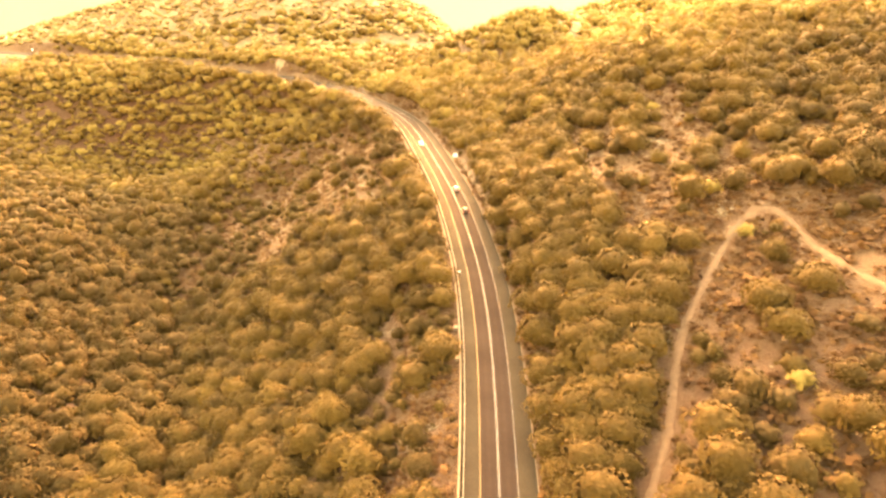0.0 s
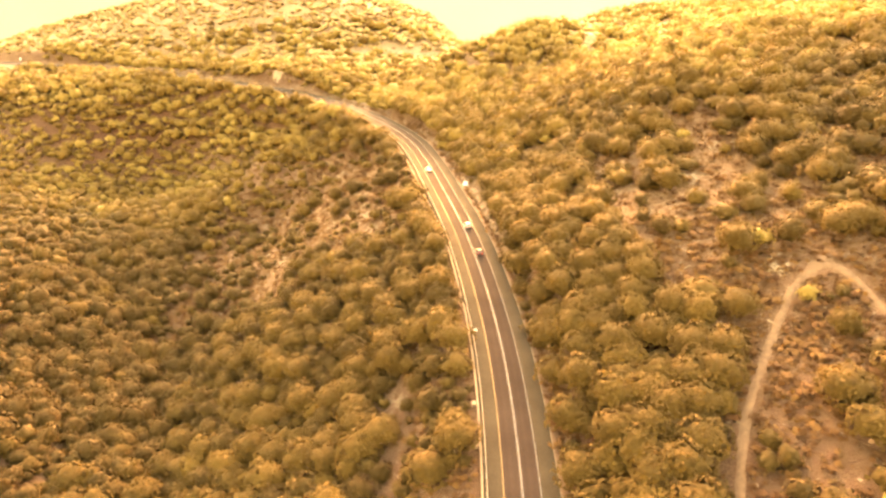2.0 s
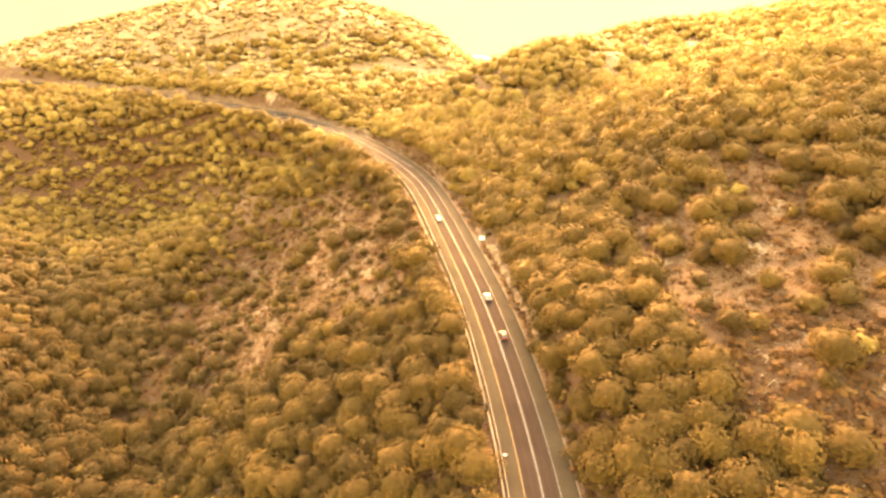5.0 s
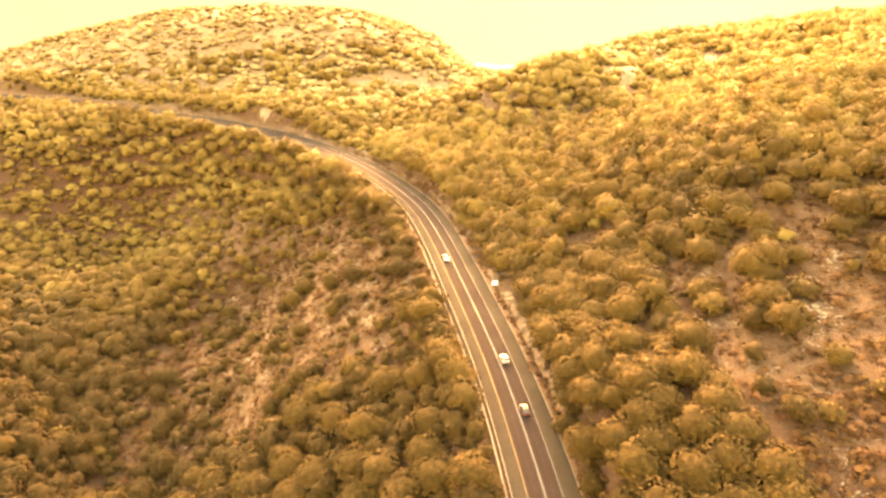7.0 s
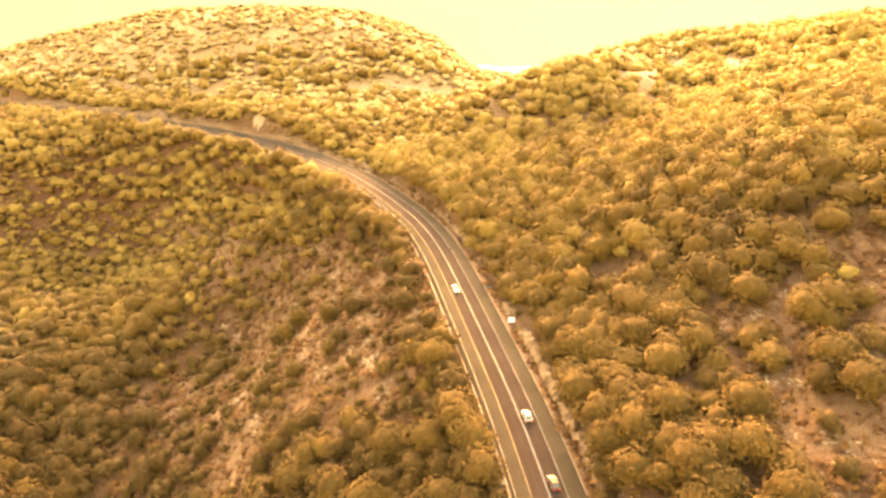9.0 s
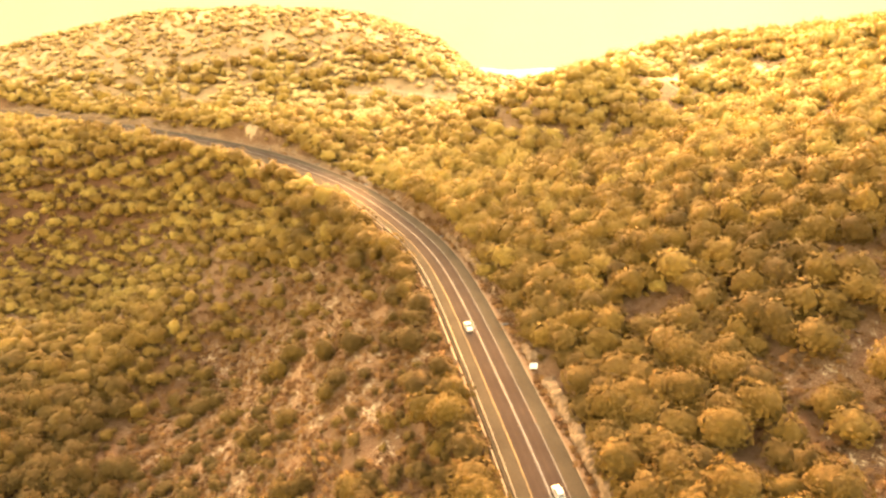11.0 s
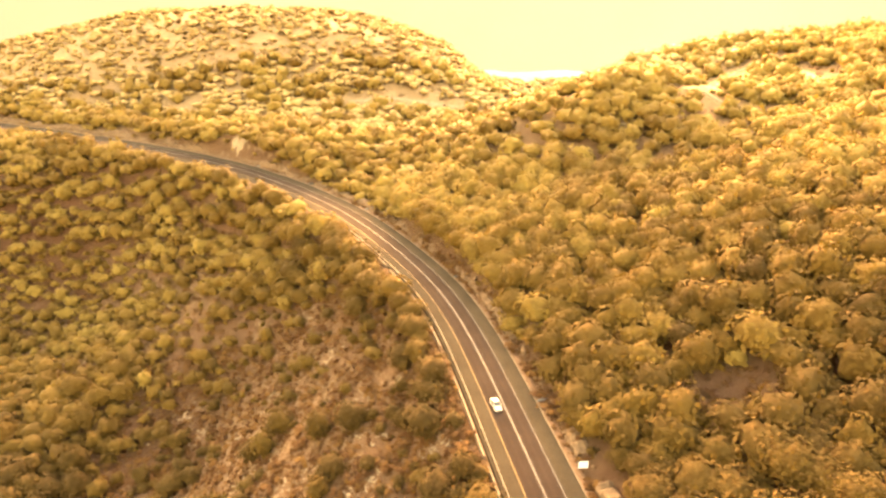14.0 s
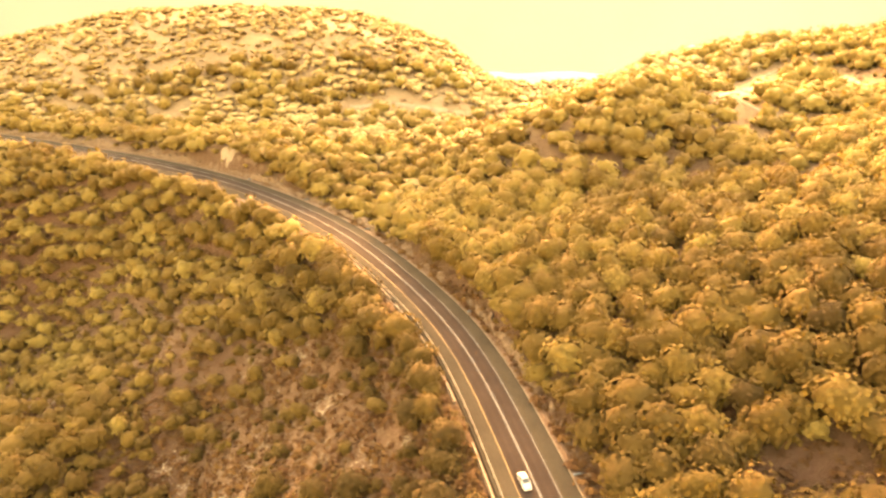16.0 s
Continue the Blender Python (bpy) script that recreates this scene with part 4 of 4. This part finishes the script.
def thin(x, y, r, order):
    """Keeps places so that no two stand nearer than about their radii."""
    cell = {}
    keep = np.zeros(len(x), bool)
    for i in order:
        cx, cy = int(x[i] // 5.4), int(y[i] // 5.4)
        ok = True
        for a in (cx - 1, cx, cx + 1):
            for b in (cy - 1, cy, cy + 1):
                for j in cell.get((a, b), ()):
                    if (x[i] - x[j]) ** 2 + (y[i] - y[j]) ** 2 < max(0.45 * (r[i] + r[j]), 0.66 * r[j]) ** 2:
                        ok = False
                        break
                if not ok:
                    break
            if not ok:
                break
        if ok:
            cell.setdefault((cx, cy), []).append(i)
            keep[i] = True
    return keep


# lone trees standing out of the heath, and the grove by the track
LONE_TREES = [(48, 165), (48, 157), (57, 152), (63, 146), (56, 181), (73, 182), (76, 167), (70, 193), (92, 185), (42, 180), (81, 239), (71, 195), (81, 117),
              (73, 118), (84, 105), (78, 146), (45, 221), (52, 251), (67, 95), (56, 107), (34, 232), (39, 275), (62, 305), (54, 179)]
GROVE = [(46, 84), (54, 92), (56, 84), (62, 91), (62, 80), (56, 75), (50, 77), (43, 76), (62, 71), (55, 100), (68, 85), (68, 76), (49, 90)]
YELLOW_TREES = [(67, 95), (78, 146), (76, 167), (48, 165), (81, 239), (62, 305), (39, 275)]
SIGN_SPOT = along(259.2, 9.5)[0]


def in_sight(x, y):
    """The stretch of land that the flight looks on."""
    return (np.abs(x) < 60 + 0.80 * (y - 20)) & (y > 60)


def build_scrub():
    rng = np.random.RandomState(11)
    near = [crown(rng, 2, 270, 0.078, 1.06, 15, 0.78) for _ in range(8)]
    mid = [crown(rng, 2, 46, 0.14, 0.98, 10, 0.80) for _ in range(10)]
    small = [crown(rng, 1, 18, 0.21, 0.74, 7) for _ in range(10)]
    low = [crown(rng, 1, 8, 0.26, 0.55) for _ in range(8)]
    fine = [crown(rng, 1, 5, 0.26, 0.62, 6) for _ in range(8)]
    x, y, d, zr, s = scatter(rng, 110000, -330, 260, 62, 560)
    r = np.where(d > 0, rng.gamma(3.6, 0.62, len(x)) + 0.6, rng.gamma(3.2, 0.56, len(x)) + 0.55)
    right = d > 0
    wood = value_noise(x, y, 45, 4, 3)
    r *= np.where(right, 1.5 + 0.35 * wood, 1.25 + 0.3 * wood)
    r = np.where((d < -8.7) & (d > -22) & (y > 325), 1.5 * r, r)        # taller trees hug the outer edge
    r = np.clip(r, 0.7, 5.4)
    open_ = openness(x, y)
    # woods by the road and in the ravine, open heath elsewhere
    heath = np.where(right, smooth(30, 42, d - 7 * smooth(98, 112, y) * (1 - smooth(146, 158, y))) * (1 - smooth(215, 250, y)) * 0.955 * (1 - 0.3 * smooth(80, 105, d)) + 0.28 * smooth(250, 300, y) * smooth(0.0, 0.4, value_noise(x, y, 32, 2)),
                     0.90 * (1 - 0.6 * smooth(-26, -14, d)) * smooth(205, 245, y) * np.minimum(smooth(-135, -112, x) * (1 - 0.25 * smooth(335, 362, y)) + 0.66 * smooth(335, 362, y), 0.97) * (1 - smooth(-50, -26, d) * smooth(340, 370, y)) * (1 - smooth(425, 455, y)))
    verge = right & (d < 17)
    dens = np.maximum(0.97 + 0.25 * wood + 0.25 * value_noise(x, y, 14, 5), 0.8) * (1 - heath) * np.where(right & ~verge & (y > 158), 0.06 + 0.94 * smooth(-0.36, -0.02, value_noise(x, y, 17, 6)), 1.0)
    ok = in_sight(x, y) & (rng.rand(len(x)) < dens) & (rng.rand(len(x)) > 0.86 * open_)
    ok &= (d > np.where(y < 205, 8.0 + 0.45 * r, 10.0 + 0.6 * r)) | (d < -8.7 - 0.62 * r)
    ok &= np.hypot(x - SIGN_SPOT[0], y - SIGN_SPOT[1] + 3) > 4.5 + 0.8 * r          # the signboard stands free
    for way, free in zip(HILL_PATHS, (5.0, 3.0, 1.8, 3.0)):
        ok &= track_distance(x, y, way) > free + 0.95 * r
    ok &= track_distance(x, y) > np.where(x > 60, 3.0 + 1.15 * r, 1.4 + 0.85 * r)
    r = np.where(open_ > 0.4, r * 0.75, r)
    r = np.where(~right & (heath > 0.5), r * 0.8, r)
    # the heath's few large trees stand at their own places
    for spots, size in ((LONE_TREES, 3.2), (GROVE, 3.5)):
        k = len(spots)
        x[:k], y[:k] = np.array(spots).T
        r[:k], ok[:k] = rng.uniform(0.8, 1.25, k) * size, True
        r[:k] = np.where(np.hypot(x[:k] - 60, y[:k] - 149) < 6, 4.8, r[:k])         # the great clump beside the clearing
        ok[k:] &= np.min(np.hypot(x[k:, None] - x[:k], y[k:, None] - y[:k]), 1) > 0.8 * size
        x, y, r, ok, d = (np.roll(v, -k) for v in (x, y, r, ok, d))
    idx = np.where(ok)[0]
    idx = idx[thin(x[idx], y[idx], r[idx], np.argsort(-r[idx] + rng.rand(len(idx))))]
    x, y, r = x[idx], y[idx], r[idx]
    z = height(x, y)
    upper = np.where(to_road(x, y)[0] > 0, 0.68 * smooth(190, 400, y), 0.58 * smooth(280, 395, y))
    upper += 0.30 * smooth(40, 120, x) * smooth(230, 320, y) - 0.15 * (1 - smooth(-95, -55, x)) * (1 - smooth(230, 285, y))
    tint = np.clip(0.10 + upper + 0.20 * value_noise(x, y, 30, 0) + rng.normal(0, 0.15, len(x)), 0, 1)      # oaks darker in the valley, growth paler up-slope: haze gradient put into the tint
    for cx, cy in YELLOW_TREES:
        tint = np.where(np.hypot(x - cx, y - cy) < 1.0, 1.0, tint)
    turn = rng.uniform(0, 6.28, len(x))
    return x, y, z, r, tint, turn, near, mid, small, low, fine


def build_brush():
    """Low dry thorn bushes that redden the open ground."""
    rng = np.random.RandomState(17)
    kinds = [crown(rng, 0, 8, 0.32, 0.66, 5) for _ in range(6)]
    n = 2500
    x, y, d, zr, s = scatter(rng, n, -135, 160, 64, 400)
    x, y = np.append(x, rng.uniform(-125, -12, 17000)), np.append(y, rng.uniform(208, 350, 17000))
    x, y = np.append(x, rng.uniform(-215, -50, 5500)), np.append(y, rng.uniform(335, 440, 5500))
    x, y = np.append(x, rng.uniform(22, 150, 8500)), np.append(y, rng.uniform(120, 320, 8500))
    x, y = np.append(x, rng.uniform(32, 112, 5200)), np.append(y, rng.uniform(62, 190, 5200))
    # thick along both edges of the road
    for o0, o1, n in ((8.0, 12.0, 2200), (-24.0, -9.2, 4200)):
        i = rng.randint(0, int(np.argmin(np.abs(ROAD_LINE[:, 1] - 400))), n)
        o = rng.uniform(o0, o1, n)
        x, y = np.append(x, ROAD_LINE[i, 0] + ROAD_SIDE[i, 0] * o), np.append(y, ROAD_LINE[i, 1] + ROAD_SIDE[i, 1] * o)
    line = resample(spline([(a, b, 0) for a, b in TRACK], 6), 0.6)
    for cx, cy, rr in CLEARINGS:
        k = int(0.95 * rr * rr) if cy < 380 else int(0.3 * rr * rr)
        x, y = np.append(x, rng.normal(cx, 0.6 * rr, k)), np.append(y, rng.normal(cy, 0.6 * rr, k))
    d, zr, s = to_road(x, y)
    ok = in_sight(x, y) & ((d > 7.95) | (d < -9.0)) & (track_distance(x, y) > 0.95) & (value_noise(x, y, 11, 1) > -0.55) & ((ledge_distance(x, y) > 2.2) | (rng.rand(len(x)) < 0.3)) & (rng.rand(len(x)) < np.where((x > 40) | (np.abs(d) < 24), 1.0, np.where((x > -118) & (y > 210) | (y > 340), 0.8, 0.3)))
    x, y = x[ok], y[ok]
    r = np.clip(rng.gamma(3, 0.32, len(x)), 0.35, 2.4)
    r = np.where(x > 40, 1.1 * r, r)
    r = np.where(track_distance(x, y) < 1.6, 0.3, r)
    # tufts on the crown of the track
    tuft = rng.rand(len(line)) < 0.4
    x, y = np.append(x, line[tuft, 0] + rng.normal(0, 0.16, tuft.sum())), np.append(y, line[tuft, 1] + rng.normal(0, 0.16, tuft.sum()))
    r = np.append(r, rng.uniform(0.3, 0.5, tuft.sum()))
    joined("dry_brush", kinds, x, y, height(x, y), r, rng.uniform(0, 6.28, len(x)), rng.uniform(0, 1, len(x)),
                rng.randint(0, 6, len(x)), "low reddish-brown thorny heath on the open slopes", "brush", M_BRUSH)


def build_plants():
    x, y, z, r, tint, turn, near, mid, small, low, fine = build_scrub()
    rng = np.random.RandomState(5)
    # the largest by the flight's way are trees of their own
    lead = (np.abs(x - 10) < 100) & (y < 330) & (r > 2.3)
    pick = np.where(lead)[0]
    pick = pick[np.argsort(-(r[pick] - 0.006 * y[pick]))][:290]
    own = np.zeros(len(x), bool)
    own[pick] = True
    protos = []
    for k in range(6):
        rr = np.random.RandomState(40 + k)
        v, f, hue = crown(rr, 2, 660, 0.058, 1.04, 20, 0.78)
        base = new("evergreen_tree")
        v = v + np.array([0, 0, 0.16])
        mesh_object("crown", v, f, M_LEAF, True, base, {"tint": np.clip(0.22 + 0.11 * k + hue, 0, 1)})
        bm = bmesh.new()
        for q in range(3):
            lean = pose(0.05 * (q - 1), 0.04 * (q % 2), 0, 10 * (q - 1), 8 * (q % 2) - 4, 120 * q)
            bmesh.ops.create_cone(bm, cap_ends=True, segments=7, radius1=0.06, radius2=0.03, depth=0.7, matrix=lean @ pose(0, 0, 0.3))
        part("trunk", bm, M_BARK, base)
        tone = ("dark", "dark green", "olive", "olive green", "yellowish", "sunlit yellow")[k]
        tagged(base, "rounded %s evergreen oak on a dry slope" % tone, "tree", "trees on the slopes")
        protos.append(base)
    used = [False] * 6
    for i in pick:
        k = int(np.clip(tint[i] * 7.5 - 0.5, 0, 5))
        m = pose(x[i], y[i], z[i] - 0.1, 0, 0, math.degrees(turn[i]))
        if used[k]:
            ob = copy_thing(protos[k], m)
        else:
            ob, used[k] = protos[k], True
            ob.matrix_basis = m
        ob.scale = (1.18 * r[i], 1.18 * r[i], r[i] * rng.uniform(0.95, 1.3))
    for k, p in enumerate(protos):
        if not used[k]:
            for c in list(p.children):
                bpy.data.objects.remove(c)
            bpy.data.objects.remove(p)
    rest = ~own
    # the nearer and larger a bush, the more leaves it gets
    dist = np.sqrt((np.abs(x) + 8) ** 2 + (y - np.clip(y - 85, 0, 190)) ** 2 + 95 ** 2)
    seen = r / dist
    # bushes on the paled slopes take the haze-lightened leaf colour
    dry = haze_paling(x, y) > rng.uniform(0.2, 1.0, len(x))
    for name, sel, protos_, wide, mat, label in (
            ("scrub", rest & ~dry & (seen > 0.0235), near, 1.16, M_LEAF, "dense olive-green evergreen oaks and shrubs on the slopes"),
            ("scrub", rest & ~dry & (seen <= 0.0235) & (seen > 0.0122), mid, 1.2, M_LEAF, "dense evergreen scrub covering the slopes"),
            ("scrub", rest & ~dry & (seen <= 0.0122), small, 1.38, M_LEAF, "low evergreen scrub filling the slopes"),
            ("haze_pale_scrub", rest & dry, fine, 1.25, M_HAZE_PALE, "pale olive-yellow bushes with haze put into their colour")):
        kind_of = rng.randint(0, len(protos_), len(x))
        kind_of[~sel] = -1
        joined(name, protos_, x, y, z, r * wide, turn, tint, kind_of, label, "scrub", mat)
    # the far hills
    n = 18000
    fx, fy = rng.uniform(-480, 380, n), rng.uniform(430, 745, n)
    d, zr, s = to_road(fx, fy)
    fr = np.clip(rng.gamma(4, 0.5, n) + 0.7, 0.8, 4.5)
    ok = in_sight(fx, fy) & ~((fx > -330) & (fx < 260) & (fy < 560)) & (np.abs(d) > 11 + fr) & (rng.rand(n) > 0.9 * openness(fx, fy))
    ok &= rng.rand(n) < 1.0 + 0.4 * value_noise(fx, fy, 50, 4)
    fx, fy, fr = fx[ok], fy[ok], fr[ok]
    kind_of = rng.randint(0, len(fine), len(fx))
    ft = np.clip(0.4 + 0.2 * value_noise(fx, fy, 40, 0) + rng.normal(0, 0.15, len(fx)), 0, 1)
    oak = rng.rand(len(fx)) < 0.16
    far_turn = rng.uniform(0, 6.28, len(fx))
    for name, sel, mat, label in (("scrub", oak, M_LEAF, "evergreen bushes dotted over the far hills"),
                                  ("haze_pale_scrub", ~oak, M_HAZE_PALE, "pale olive-yellow bushes on the far hills, haze put into their colour")):
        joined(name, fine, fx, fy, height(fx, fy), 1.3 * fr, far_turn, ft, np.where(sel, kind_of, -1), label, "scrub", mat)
    # behind and beside the start of the flight
    n = 4200
    bx, by = rng.uniform(-210, 190, n), rng.uniform(-120, 190, n)
    d, zr, s = to_road(bx, by)
    br = 1.3 * np.clip(rng.gamma(5, 0.5, n) + 0.8, 1.0, 4.5)
    ok = ~(in_sight(bx, by)) & (np.abs(d) > 11 + br) & (track_distance(bx, by) > 1.6 + 0.7 * br)
    bx, by, br = bx[ok], by[ok], br[ok]
    joined("scrub", low, bx, by, height(bx, by), br, rng.uniform(0, 6.28, len(bx)), rng.uniform(0.15, 0.6, len(bx)), rng.randint(0, len(low), len(bx)),
           "olive scrub on the lower slopes", "scrub")


build_roadside()
build_rock_faces()
build_outcrops()
build_stones()
build_brush()
build_plants()
